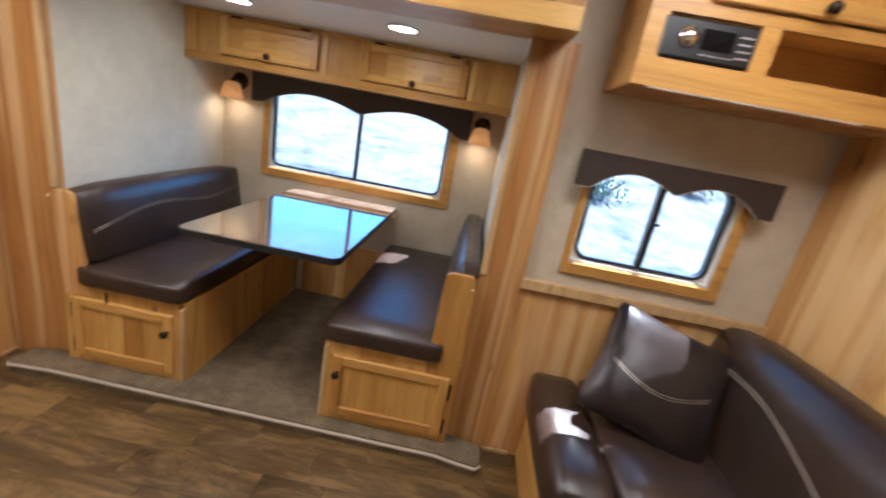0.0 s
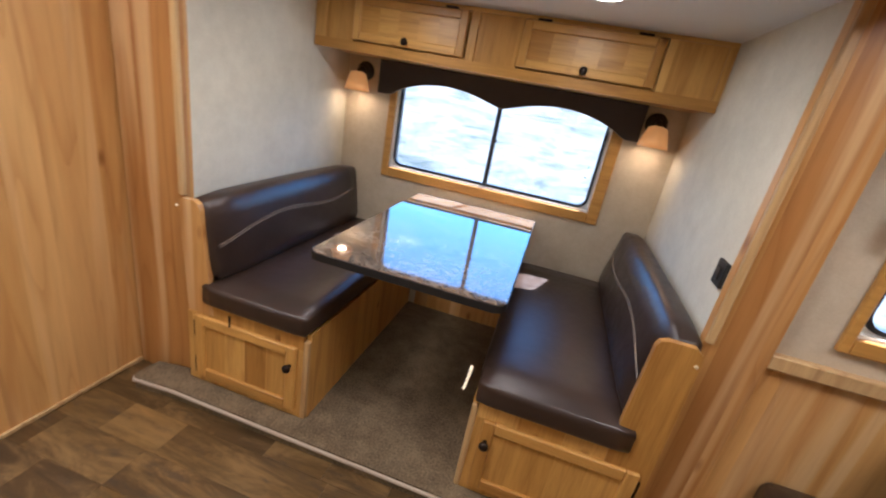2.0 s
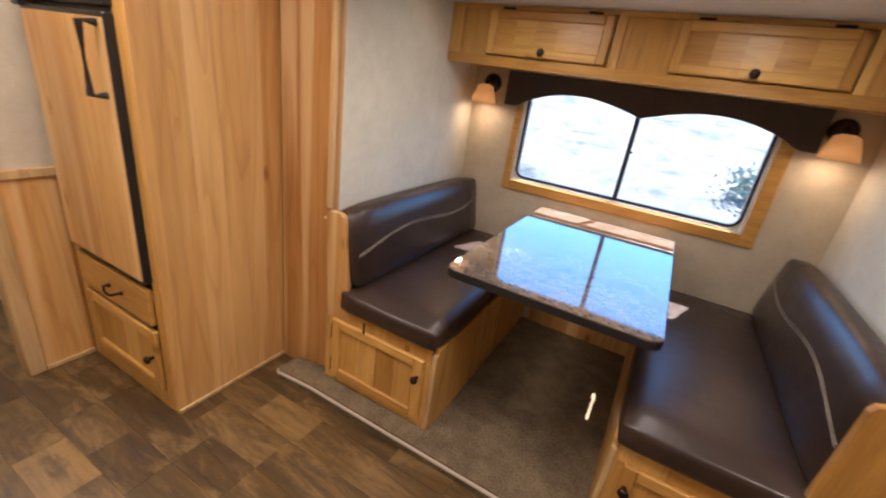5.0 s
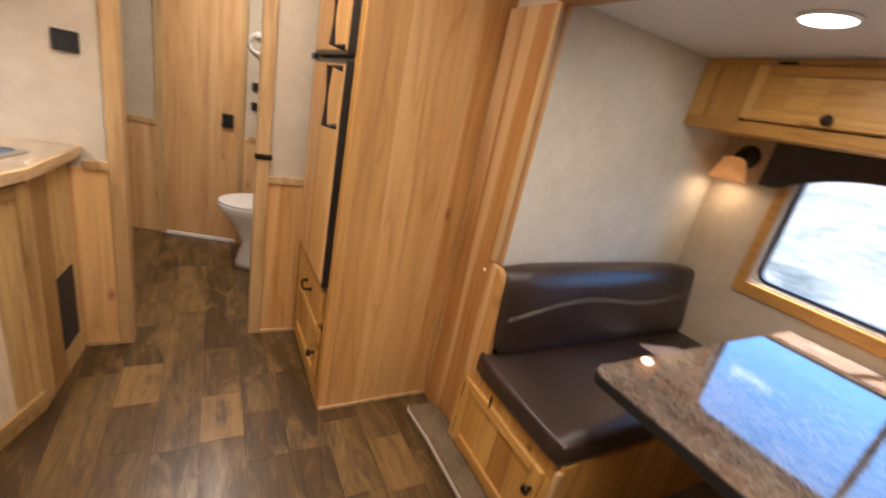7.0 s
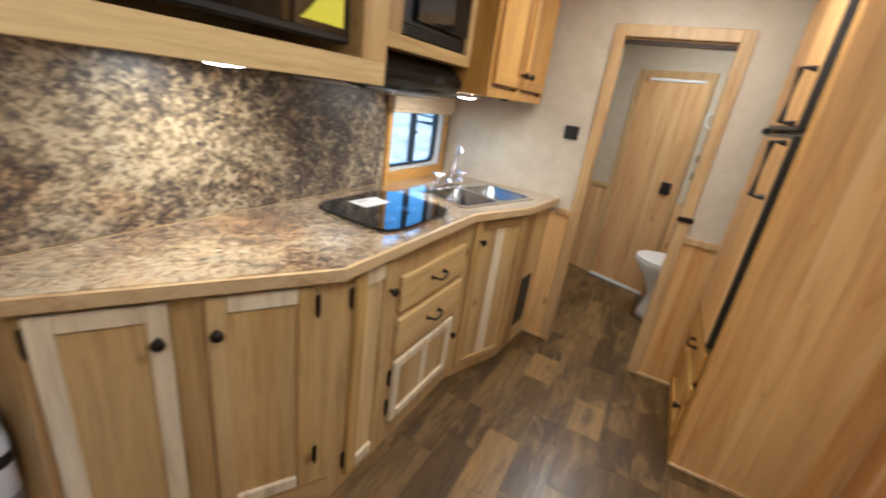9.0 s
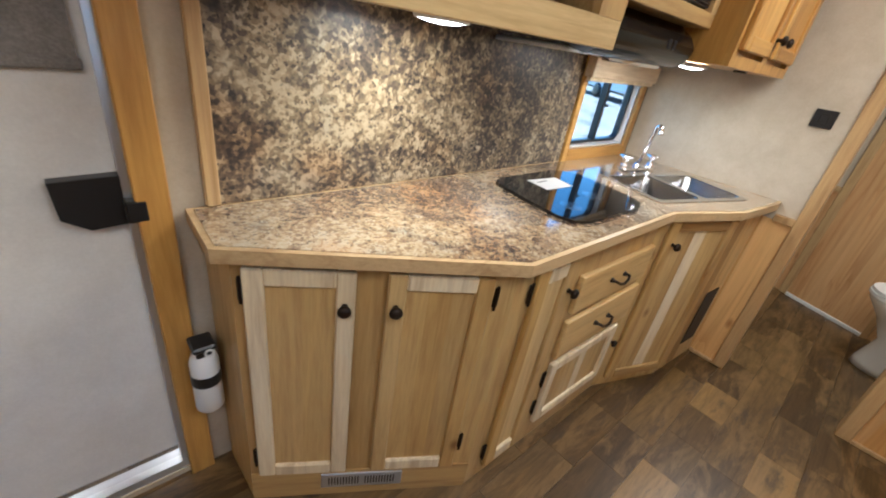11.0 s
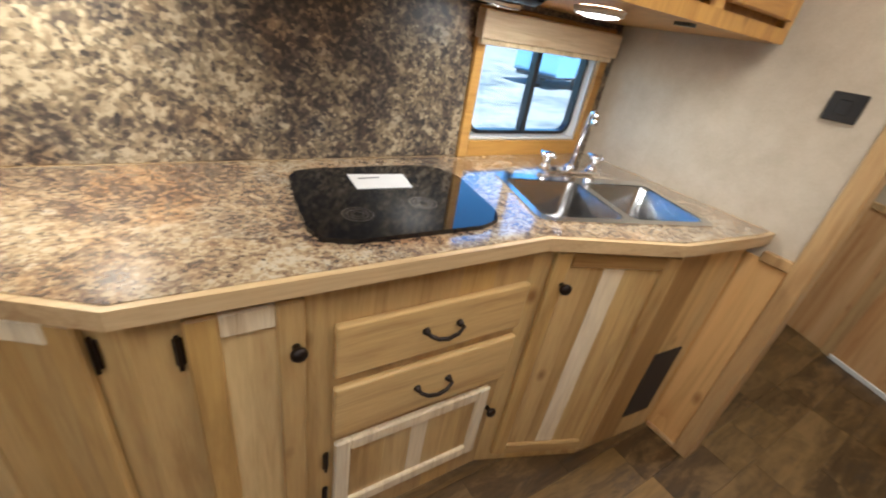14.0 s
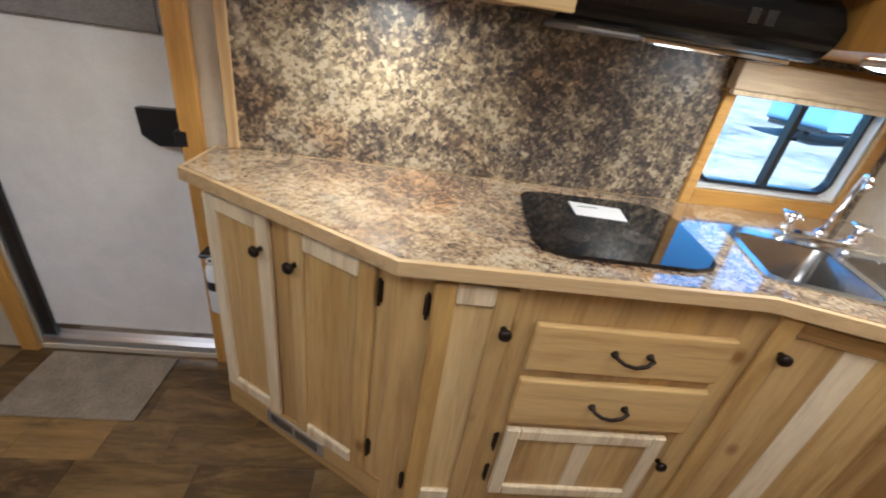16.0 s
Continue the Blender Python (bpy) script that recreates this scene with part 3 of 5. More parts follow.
panel_run("wainscot_bath_south", [(BATH_X, 0.10, 0, BATH_X + 0.006, 0.252, 0.815)])
panel_run("wainscot_bath_north", [(BATH_X, 0.84, 0, BATH_X + 0.006, 1.02, 0.815)])
panel_run("wainscot_north", [(0.295, NORTH_Y - 0.006, 0, EAST_X, NORTH_Y, 0.795)])
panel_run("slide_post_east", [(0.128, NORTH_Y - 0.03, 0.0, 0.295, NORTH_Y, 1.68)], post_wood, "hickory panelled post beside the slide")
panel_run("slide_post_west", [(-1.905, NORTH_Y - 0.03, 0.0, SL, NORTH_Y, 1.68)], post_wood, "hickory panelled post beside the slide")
for nm, r in (("chair_rail", (0.295, NORTH_Y - 0.03, 0.80, EAST_X, NORTH_Y, 0.842)), ("chair_rail", (BATH_X, 0.172, 0.81, BATH_X + 0.018, 0.252, 0.845)), ("chair_rail", (BATH_X, 0.84, 0.815, BATH_X + 0.018, 1.02, 0.85)),
              ("shoe", (BATH_X + 0.006, 0.133, 0, BATH_X + 0.02, 0.251, 0.02)), ("shoe", (BATH_X + 0.006, 0.841, 0, BATH_X + 0.02, 1.015, 0.02)), ("shoe", (0.296, NORTH_Y - 0.02, 0, 0.42, NORTH_Y - 0.007, 0.02)),
              ("trim", (SL - 0.024, NORTH_Y - 0.045, 0.83, SL + 0.002, NORTH_Y - 0.03, 1.68)), ("trim", (0.128, NORTH_Y - 0.045, 0.83, 0.15, NORTH_Y - 0.03, 1.68)),
              ("door_casing", (BATH_X, 0.252, 0, BATH_X + 0.018, 0.305, 1.80)), ("door_casing", (BATH_X, 0.785, 0, BATH_X + 0.018, 0.84, 1.80)), ("door_casing", (BATH_X, 0.305, 1.745, BATH_X + 0.018, 0.785, 1.80)),
              ("door_jamb", (BATH_X - 0.07, 0.295, 0, BATH_X, 0.305, 1.745)), ("door_jamb", (BATH_X - 0.07, 0.785, 0, BATH_X, 0.795, 1.745)), ("door_jamb", (BATH_X - 0.07, 0.305, 1.735, BATH_X, 0.785, 1.745))):
    part(nm, box(*r, 0.003), trim_wood, kind="structure")


# ---- dinette ----
def knob(parent, x, y, z, m=None):
    """A bronze knob that stands out towards -y."""
    a = lathe([(0, 0), (0.008, 0), (0.006, 0.008), (0.007, 0.014), (0.0155, 0.019), (0.0165, 0.025), (0.012, 0.031), (0, 0.033)], (m or Matrix()) @ pose(x, y, z, 90, 0, 0), 16)
    return part("knob", a, bronze, parent, "oiled bronze knob", smooth=True)


def hinge(parent, x, y, z, m=None):
    bm = boxes([(x - 0.0075, y - 0.007, z - 0.031, x + 0.0075, y, z + 0.031)], 0.0035)
    add_tube(bm, [(x, y - 0.008, z - 0.036), (x, y - 0.008, z + 0.036)], 0.004, 8)
    if m is not None:
        bm.transform(m)
    return part("hinge", bm, bronze, parent, "dark bronze hinge")


def panel_door(parent, x0, x1, z0, z1, y, rail_m, stile_m, field_m, name="door", slats=3, m=None, rim=0.045, label="", deep=0.018):
    """A framed hickory door; its field is made of glued staves. Faces -y, its back at y."""
    f = y - deep
    bm = box(x0 + rim - 0.008, y - deep * 0.2, z0 + rim - 0.008, x1 - rim + 0.008, y - 0.001, z1 - rim + 0.008)
    if m is not None:
        bm.transform(m)
    door = part(name, bm, field_m, parent, label or "framed hickory door")
    w = (x1 - x0 - 2 * rim + 0.01) / slats
    for i in range(slats):
        a = x0 + rim - 0.005 + w * i
        bm = box(a, y - deep * 0.4, z0 + rim - 0.005, a + w, y - deep * 0.2, z1 - rim + 0.005)
        if m is not None:
            bm.transform(m)
        part("stave", bm, field_m, door)
    for nm, mt, r in (("stile", stile_m, (x0, f, z0, x0 + rim, y, z1)), ("stile", stile_m, (x1 - rim, f, z0, x1, y, z1)),
                      ("rail", rail_m, (x0 + rim, f, z0, x1 - rim, y, z0 + rim)), ("rail", rail_m, (x0 + rim, f, z1 - rim, x1 - rim, y, z1))):
        bm = box(*r, 0.004)
        if m is not None:
            bm.transform(m)
        part(nm, bm, mt, door)
    return door


def strips(x0, x1, z0, z1, y0, y1, n, seed, level=False):
    """Boards glued side by side; uneven widths."""
    rnd = random.Random(seed)
    cuts = sorted([0, 1] + [(i + rnd.uniform(-0.25, 0.25)) / n for i in range(1, n)])
    bm = bmesh.new()
    for a, b in zip(cuts, cuts[1:]):
        if level:
            add_box(bm, x0, y0, z0 + (z1 - z0) * a, x1, y1, z0 + (z1 - z0) * b)
        else:
            add_box(bm, x0 + (x1 - x0) * a, y0, z0, x0 + (x1 - x0) * b, y1, z1)
    return bm


def boards(parent, name, *run, mat=None, at=None):
    """The boards of strips(), each a part of its own."""
    bm = strips(*run)
    bm.verts.ensure_lookup_table()
    co = [v.co.copy() for v in bm.verts]
    bm.free()
    for i in range(0, len(co), 8):
        c = co[i:i + 8]
        lo, hi = [min(v[k] for v in c) for k in range(3)], [max(v[k] for v in c) for k in range(3)]
        ob = part(name, box(*lo, *hi), mat, parent)
        if at is not None:
            ob.matrix_world = at


def stitch(parent, pts):
    a = bmesh.new()
    for off in (-0.005, 0.005):
        add_tube(a, [(p[0], p[1], p[2] + off) for p in pts], 0.0008, 5)
    return part("stitching", a, thread, parent, "tan double stitching")


def dinette_bench(left):
    """Local: x runs from the back (0) to the seat's edge (0.58), mirrored for the other bench."""
    X = (lambda v: SL + v) if left else (lambda v: SR - v)
    ext = 0.56 if left else 0.588
    lbl = "hickory dinette bench with brown leather cushions"
    b = thing("dinette_bench", lbl + (" beside the fridge tower" if left else " with a full-height end panel"), "bench", (0, 0, 0), 0, "dinette benches")
    y0, y1, zt, zc = 1.485 if left else 1.465, SLIDE_Y - 0.004, 0.432, CARPET_Z
    xa, xb = X(0.004), X(ext)
    xs = sorted((xa, xb))
    # base: front face boards, side boards
    if left:
        boards(b, "front_board", xs[0] + 0.02, xs[1] - 0.022, 0.372, zt, y0 + 0.004, y0 + 0.02, 5, 3, mat=wood_v)
    else:
        boards(b, "front_board", xs[0] + 0.022, xs[1] - 0.10, 0.372, zt, y0 + 0.004, y0 + 0.02, 3, 4, mat=wood_v)
    inner = xb
    s = -1 if left else 1
    boards(b, "side_board", y0 + 0.02, y1, zc, zt, 0, 0.018, 9, 5, mat=wood_v, at=Matrix.Translation((inner + (0 if left else 0.018), 0, 0)) @ pose(0, 0, 0, 0, 0, 90))
    part("corner_post", box(inner, y0, zc, inner + s * 0.022, y0 + 0.03, zt - 0.02, 0.008, 2), trim_wood, b)
    part("seat_board", box(xs[0] + 0.01, y0 + 0.03, zt - 0.012, xs[1] - 0.01, y1, zt), wood_y, b)
    part("face_frame", boxes([(xs[0] + 0.01, y0 + 0.006, zc, xs[1] - 0.02, y0 + 0.024, 0.372)]), wood_v, b)
    if left:
        d0, d1 = -1.56, -1.105
    else:
        d0, d1 = -0.39, 0.10
    d = panel_door(b, d0, d1, 0.09, 0.377, y0 + 0.006, wood_h, wood_v, wood_v, slats=4, rim=0.042)
    kx = d1 - 0.021 if left else d0 + 0.021
    knob(d, kx, y0 - 0.012, 0.297)
    hx = d0 - 0.004 if left else d1 + 0.004
    hinge(d, hx, y0 + 0.004, 0.31), hinge(d, hx, y0 + 0.004, 0.14)
    # rounded end panel of the back
    if left:
        prof = [(-1.592, 0.385), (-1.48, 0.385), (-1.488, 0.46), (-1.526, 0.80), (-1.534, 0.822), (-1.552, 0.833), (-1.60, 0.833), (-1.61, 0.826), (-1.618, 0.79)]
    else:
        prof = [(0.092, zc), (0.128, zc), (0.124, 0.78), (0.118, 0.81), (0.10, 0.825), (0.03, 0.825), (0.01, 0.818), (0.002, 0.80), (-0.008, 0.47), (-0.008, 0.367), (0.092, 0.367)]
    end = prism(prof, 0, 0.022, Matrix.Translation((0, y0, 0)) @ Matrix(((1, 0, 0, 0), (0, 0, 1, 0), (0, 1, 0, 0), (0, 0, 0, 1))))
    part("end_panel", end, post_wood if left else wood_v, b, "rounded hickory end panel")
    # cushions
    yc = y0 - 0.02
    seat = cushion(min(X(0.10), X(ext)), yc, zt + 0.001, max(X(0.10), X(ext)), y1, zt + 0.095, 0.022, 0.006, 8)
    part("seat_cushion", seat, leather_mat, b, "brown leather seat cushion", smooth=True)
    back = cushion(min(X(0.012), X(0.115)), y0 + 0.024, zt + 0.09, max(X(0.012), X(0.115)), y1, 0.84, 0.035, 0.008, 8)
    for v in back.verts:      # the back leans
        v.co.x += (X(1) - X(0)) * 0.16 * (0.84 - v.co.z)
    bk = part("back_cushion", back, leather_mat, b, "brown leather back cushion", smooth=True)
    pts = []
    for i in range(33):
        u = i / 32
        y = y0 + 0.03 + (y1 - y0 - 0.06) * u
        z = 0.69 + 0.025 * math.sin(2 * math.pi * (u * 1.15 - 0.12)) + 0.045 * u
        pts.append((X(0.115 + 0.0095 + 0.16 * (0.84 - z)), y, z))
    stitch(bk, pts)
    return b


dinette_bench(True)
dinette_bench(False)

table = thing("dinette_table", "dinette table with a glossy granite-look laminate top", "table")
top = prism(round_rect(-1.062, 1.445, -0.412, 2.515, 0.04, 6, (0, 0, 1, 1)), 0.765, 0.795)
part("tabletop", top, table_mat, table, "glossy granite-look laminate top")
part("edge_band", prism(round_rect(-1.065, 1.442, -0.409, 2.518, 0.043, 6, (0, 0, 1, 1)), 0.767, 0.792), black, table, "black rubber edge band")
part("leg", tube([(-0.55, 1.95, 0.765), (-0.55, 1.96, 0.70), (-0.55, 2.10, 0.68), (-0.55, 2.12, 0.765)], 0.008, 10), black, table, "black folding leg bracket", smooth=True)
# assumed wall support, made full width to block sun through the gap behind the table
part("wall_ledger", box(-1.06, 2.50, 0.72, -0.42, SLIDE_Y - 0.001, 0.764, 0.004), wood_h, table)

# carpet of the slide with its wavy front lip over the floor
lip = [(-1.79, 1.43), (-1.795, 1.40), (-1.78, 1.385), (-1.70, 1.392), (-1.6, 1.40), (-1.2, 1.40), (-0.7, 1.402), (-0.2, 1.402), (0.1, 1.402), (0.2, 1.385), (0.27, 1.378), (0.29, 1.40), (0.285, 1.50), (0.14, 1.524), (SR, 1.555), (SR, SLIDE_Y), (SL, SLIDE_Y), (SL, 1.555), (-1.64, 1.524), (-1.78, 1.50)]
rug = thing("slide_carpet", "brown carpet on the slide floor with a pale bound edge", "carpet")
part("carpet_sheet", prism(lip, 0.003, CARPET_Z), carpet, rug)
part("binding", tube([(x, y - 0.002, 0.04) for x, y in lip[1:12]], 0.008, 8), thread, rug, "pale bound edge")
part("slide_back_panel", box(SL + 0.6, SLIDE_Y - 0.006, CARPET_Z, SR - 0.58, SLIDE_Y, 0.45), panel_wood, kind="structure", label="dark panelling under the window")

# cabinets over the dinette window
oc = thing("overhead_cabinet", "honey hickory overhead cabinet with two lift-up doors above the dinette window", "cabinet")
part("body", box(SL + 0.002, 2.29, 1.445, SR - 0.002, SLIDE_Y - 0.002, SLIDE_CEIL - 0.002), wood_h, oc)
part("bottom_rail", strips(SL + 0.002, SR - 0.002, 1.44, 1.482, 2.27, 2.29, 1, 1), wood_h, oc)
part("top_rail", box(SL + 0.002, 2.27, 1.672, SR - 0.002, 2.29, SLIDE_CEIL - 0.002), wood_h, oc)
for a, b in ((SL + 0.002, -1.60 + 0.04), (-1.44, -1.415), (-0.875, -0.84), (-0.67, -0.65), (-0.09, -0.06), (SR - 0.03, SR - 0.002)):
    part("stile", box(a, 2.27, 1.482, b, 2.29, 1.672), wood_v, oc)
for a, b in ((-1.56, -1.44), (-0.84, -0.67), (-0.06, SR - 0.03)):
    part("fixed_field", strips(a, b, 1.482, 1.672, 2.278, 2.29, 2, int(abs(a) * 100)), wood_v, oc)
for a, b in ((-1.415, -0.885), (-0.65, -0.10)):
    d = panel_door(oc, a, b, 1.488, 1.668, 2.27, wood_h, wood_v, wood_h, slats=5, rim=0.035)
    knob(d, (a + b) / 2, 2.252, 1.51)
    for c in (a + 0.08, b - 0.08):
        part("hinge", box(c - 0.028, 2.257, 1.668, c + 0.028, 2.269, 1.678, 0.002), bronze, d, "dark bronze hinge")


def valance(name, x0, x1, z0, z1, y, humps, mouth, label):
    """A brown board with a scalloped lower edge, out from the wall that faces -y."""
    v = thing(name, label, "valance")
    n = 48
    low = []
    for i in range(n + 1):
        x = x0 + (x1 - x0) * i / n
        t = (x - mouth[0]) / (mouth[1] - mouth[0])
        z = z0
        if 0 < t < 1:
            u = abs(2 * t - 1)                       # 0 mid, 1 ends
            z = z0 + humps * (math.sin(math.pi * u) ** 0.7 if u > 0.5 else 0.35 + 0.65 * math.sin(math.pi * u))
        low.append((x, z))
    out = low + [(x1, z1), (x0, z1)]
    board = prism(out, 0, 0.02, Matrix.Translation((0, y - 0.075, 0)) @ Matrix(((1, 0, 0, 0), (0, 0, 1, 0), (0, 1, 0, 0), (0, 0, 0, 1))))
    part("front", board, valance_mat, v)
    part("returns", boxes([(x0, y - 0.055, z0, x0 + 0.02, y - 0.019, z1), (x1 - 0.02, y - 0.055, z0, x1, y - 0.019, z1), (x0 + 0.02, y - 0.055, z1 - 0.02, x1 - 0.02, y - 0.019, z1)]), valance_mat, v)
    part("piping", tube([(x, y - 0.076, z - 0.001) for x, z in low], 0.0014, 6), thread, v, "pale piping on the edge")
    return v


valance("window_valance", -1.40, -0.045, 1.275, 1.442, SLIDE_Y, 0.09, (-1.32, -0.12), "dark brown scalloped valance over the dinette window")
valance("window_valance", 0.39, 1.06, 1.235, 1.36, NORTH_Y, 0.07, (0.44, 1.0), "dark brown scalloped valance over the sofa window")


def sconce(x):
    s = thing("wall_sconce", "lit wall sconce with amber glass shade and black plate", "wall lamp", (x, SLIDE_Y, 1.37), 0, "dinette sconces")
    part("plate", lathe([(0, 0), (0.05, 0), (0.05, 0.008), (0.035, 0.02), (0, 0.022)], pose(0, 0, 0, 90, 0, 0), 24), black, s, "black round plate", smooth=True)
    part("arm", tube([(0, -0.02, 0), (0, -0.06, 0.012), (0, -0.085, 0.0), (0, -0.09, -0.02)], 0.011), black, s, smooth=True)
    part("shade", lathe([(0.02, 0.012), (0.042, 0.002), (0.058, -0.045), (0.068, -0.085), (0.064, -0.085), (0.054, -0.045), (0.038, -0.003), (0.018, 0.006)], pose(0, -0.09, -0.02), 24), amber, s, "amber glass shade", smooth=True)
    part("bulb", lathe([(0, -0.005), (0.01, -0.01), (0.015, -0.03), (0.01, -0.05), (0, -0.055)], pose(0, -0.09, -0.02), 12), bulb_glow, s, smooth=True)
    lamp("sconce_light", (x, SLIDE_Y - 0.09, 1.37 - 0.107), 0.4, 0.05, (1.0, 0.72, 0.42))


amber = glow("amber_glass", (0.72, 0.33, 0.1), 0.07)
bulb_glow = glow("bulb", (1.0, 0.7, 0.4), 0.7)
sconce(-1.515)
sconce(0.02)


def downlight(x, y, z, power, colour=(1.0, 0.9, 0.74), r=0.055, drop=0.006, lens=None):
    d = thing("ceiling_light", "round lit downlight with a white rim, in the aisle an added fill", "ceiling light", (x, y, z), 0, "downlights")
    part("rim", lathe([(r, 0), (r + 0.012, -0.001), (r + 0.008, -drop - 0.001), (r, -drop - 0.002)], None, 28), white_plastic, d, smooth=True)
    part("lens", lathe([(0, -1.6 * drop), (0.6 * r, -1.45 * drop), (0.9 * r, -1.15 * drop), (r, -0.8 * drop), (r, -0.001), (0, -0.001)], None, 28), lens or lamp_glow, d, "lit frosted lens", smooth=True)
    lamp("downlight", (x, y, z - 1.6 * drop - 0.006), power, 3 * r, colour)


downlight(-0.37, 1.84, SLIDE_CEIL, 1.8)
downlight(-1.092, 1.86, SLIDE_CEIL, 1.8)

for x, z in ((-1.600, 0.81), (0.112, 0.775)):
    sc_ = thing("panel_screw", "small pale screw cap on the bench end panel", "screw", (x, 1.463, z), 0, "screw caps")
    part("cap", lathe([(0, 0), (0.006, 0), (0.005, 0.003), (0, 0.004)], pose(0, 0, 0, 90, 0, 0), 12), cream_wood, sc_, smooth=True)
strap = thing("cushion_strap", "short dark strap hanging under the seat cushion", "strap")
part("webbing", box(-1.385, 1.457, 0.385, -1.375, 1.461, 0.434, 0.001), bronze, strap)

# ---- soffit over the slide, stereo cabinet, sofa ----
sof = thing("soffit_cabinet", "honey hickory soffit over the slide with a dark grille", "cabinet")
part("body", box(-1.62, 1.36, 1.672, 0.245, NORTH_Y - 0.001, CEIL - 0.001), wood_h, sof)
part("bottom_rail", box(-1.62, 1.34, 1.672, 0.245, 1.36, 1.735), wood_h, sof)
part("grille", boxes([(-1.50, 1.345, 1.735, 0.16, 1.35, 1.95)] + [(-1.50, 1.34, 1.745 + 0.02 * i, 0.16, 1.347, 1.752 + 0.02 * i) for i in range(10)]), dark_void, sof, "dark speaker grille")
part("end_stile", box(0.16, 1.34, 1.735, 0.245, 1.36, CEIL - 0.001), wood_v, sof)
part("end_stile", box(-1.62, 1.34, 1.735, -1.50, 1.36, CEIL - 0.001), wood_v, sof)

stc = thing("stereo_cabinet", "honey hickory cabinet with car stereo and open niche above the sofa", "cabinet")
cx, cy0 = 0.405, 1.28
part("body", boxes([(cx, cy0 + 0.02, 1.56, EAST_X - 0.002, NORTH_Y - 0.002, 1.62), (cx, cy0 + 0.02, 1.62, 0.745, NORTH_Y - 0.002, 1.77), (0.745, NORTH_Y - 0.04, 1.62, EAST_X - 0.002, NORTH_Y - 0.002, 1.77), (cx, cy0 + 0.02, 1.77, EAST_X - 0.002, NORTH_Y - 0.002, CEIL - 0.001)]), wood_h, stc)
part("face", boxes([(cx, cy0, 1.555, EAST_X - 0.002, cy0 + 0.02, 1.63), (cx, cy0, 1.63, 0.46, cy0 + 0.02, 1.745), (0.70, cy0, 1.63, 0.75, cy0 + 0.02, 1.745), (cx, cy0, 1.745, EAST_X - 0.002, cy0 + 0.02, 1.775)]), wood_h, stc)
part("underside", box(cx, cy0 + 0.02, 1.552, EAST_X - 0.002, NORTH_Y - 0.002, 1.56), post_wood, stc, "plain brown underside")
# bright highlight along the lower front edge, made as a white strip
part("edge_highlight", box(cx + 0.05, cy0 + 0.001, 1.5525, EAST_X - 0.2, cy0 + 0.012, 1.5548), white_plastic, stc, "thin pale strip standing in for the highlight on the lower edge")
sd = panel_door(stc, 0.56, 1.12, 1.78, 2.03, cy0, wood_h, wood_v, wood_v, slats=4)
knob(sd, 0.83, cy0 - 0.018, 1.80)
st = thing("car_stereo", "black car stereo with a chrome dial set in the cabinet face", "stereo")
part("body", box(0.452, cy0 - 0.006, 1.636, 0.698, cy0 + 0.03, 1.735, 0.004), black, st)
part("dial", lathe([(0, 0), (0.026, 0), (0.026, 0.006), (0.019, 0.009), (0.017, 0.014), (0, 0.014)], pose(0.52, cy0 - 0.006, 1.69, 90, 0, 0), 24), chrome, st, "chrome dial", smooth=True)
part("screen", box(0.555, cy0 - 0.008, 1.665, 0.64, cy0 - 0.005, 1.715), gloss_black, st)
part("buttons", boxes([(0.652, cy0 - 0.009, 1.655 + 0.017 * i, 0.685, cy0 - 0.005, 1.659 + 0.017 * i) for i in range(4)] + [(0.56 + 0.018 * i, cy0 - 0.009, 1.65, 0.572 + 0.018 * i, cy0 - 0.005, 1.653) for i in range(5)]), alu, st)


def sofa():
    s = thing("sofa", "dark brown leather sofa bed on a honey wood base", "sofa")
    x0, x1, yb, ya = 0.42, EAST_X - 0.004, NORTH_Y - 0.008, -0.25
    part("base", boxes([(x0 + 0.04, ya + 0.02, 0.0, x0 + 0.058, yb, 0.30), (x0 + 0.058, ya + 0.02, 0, x1, ya + 0.038, 0.30)]), wood_y, s, "honey wood base")
    for i, (a, b) in enumerate(((yb, 0.935), (0.93, 0.35), (0.345, ya))):
        part("front_roll", cushion(x0, b, 0.30, x0 + 0.20, a, 0.462, 0.045, 0.008, 6), leather_mat, s, "brown leather front roll", smooth=True)
        part("seat_cushion", cushion(x0 + 0.20, b, 0.30, 1.06, a, 0.468, 0.03, 0.012, 6), leather_mat, s, "brown leather seat cushion", smooth=True)
    bk = cushion(1.03, ya, 0.36, 1.19, yb, 0.835, 0.06, 0.02, 10)
    for v in bk.verts:
        v.co.x += 0.22 * (v.co.z - 0.83) + 0.04
        v.co.x = min(v.co.x, x1)
    back = part("backrest", bk, leather_mat, s, "brown leather backrest", smooth=True)
    pts = []
    for i in range(40):
        u = i / 39
        y = yb - 0.06 - (yb - ya - 0.1) * u
        z = 0.70 - 0.12 * u + 0.05 * math.sin(u * 9)
        pts.append((1.03 + 0.04 - 0.022 + 0.22 * (z - 0.83), y, z))
    a = bmesh.new()
    for off in (-0.006, 0.006):
        add_tube(a, [(p[0], p[1], p[2] + off) for p in pts], 0.0012, 5)
    part("stitching", a, thread, back, "tan double stitching")


sofa()
pil = thing("throw_pillow", "square brown leather pillow leaning in the corner of the sofa", "pillow", (0.80, 1.33, 0.635), 0)
pb = cushion(-0.2, -0.05, -0.2, 0.2, 0.05, 0.2, 0.02, 0, 10)
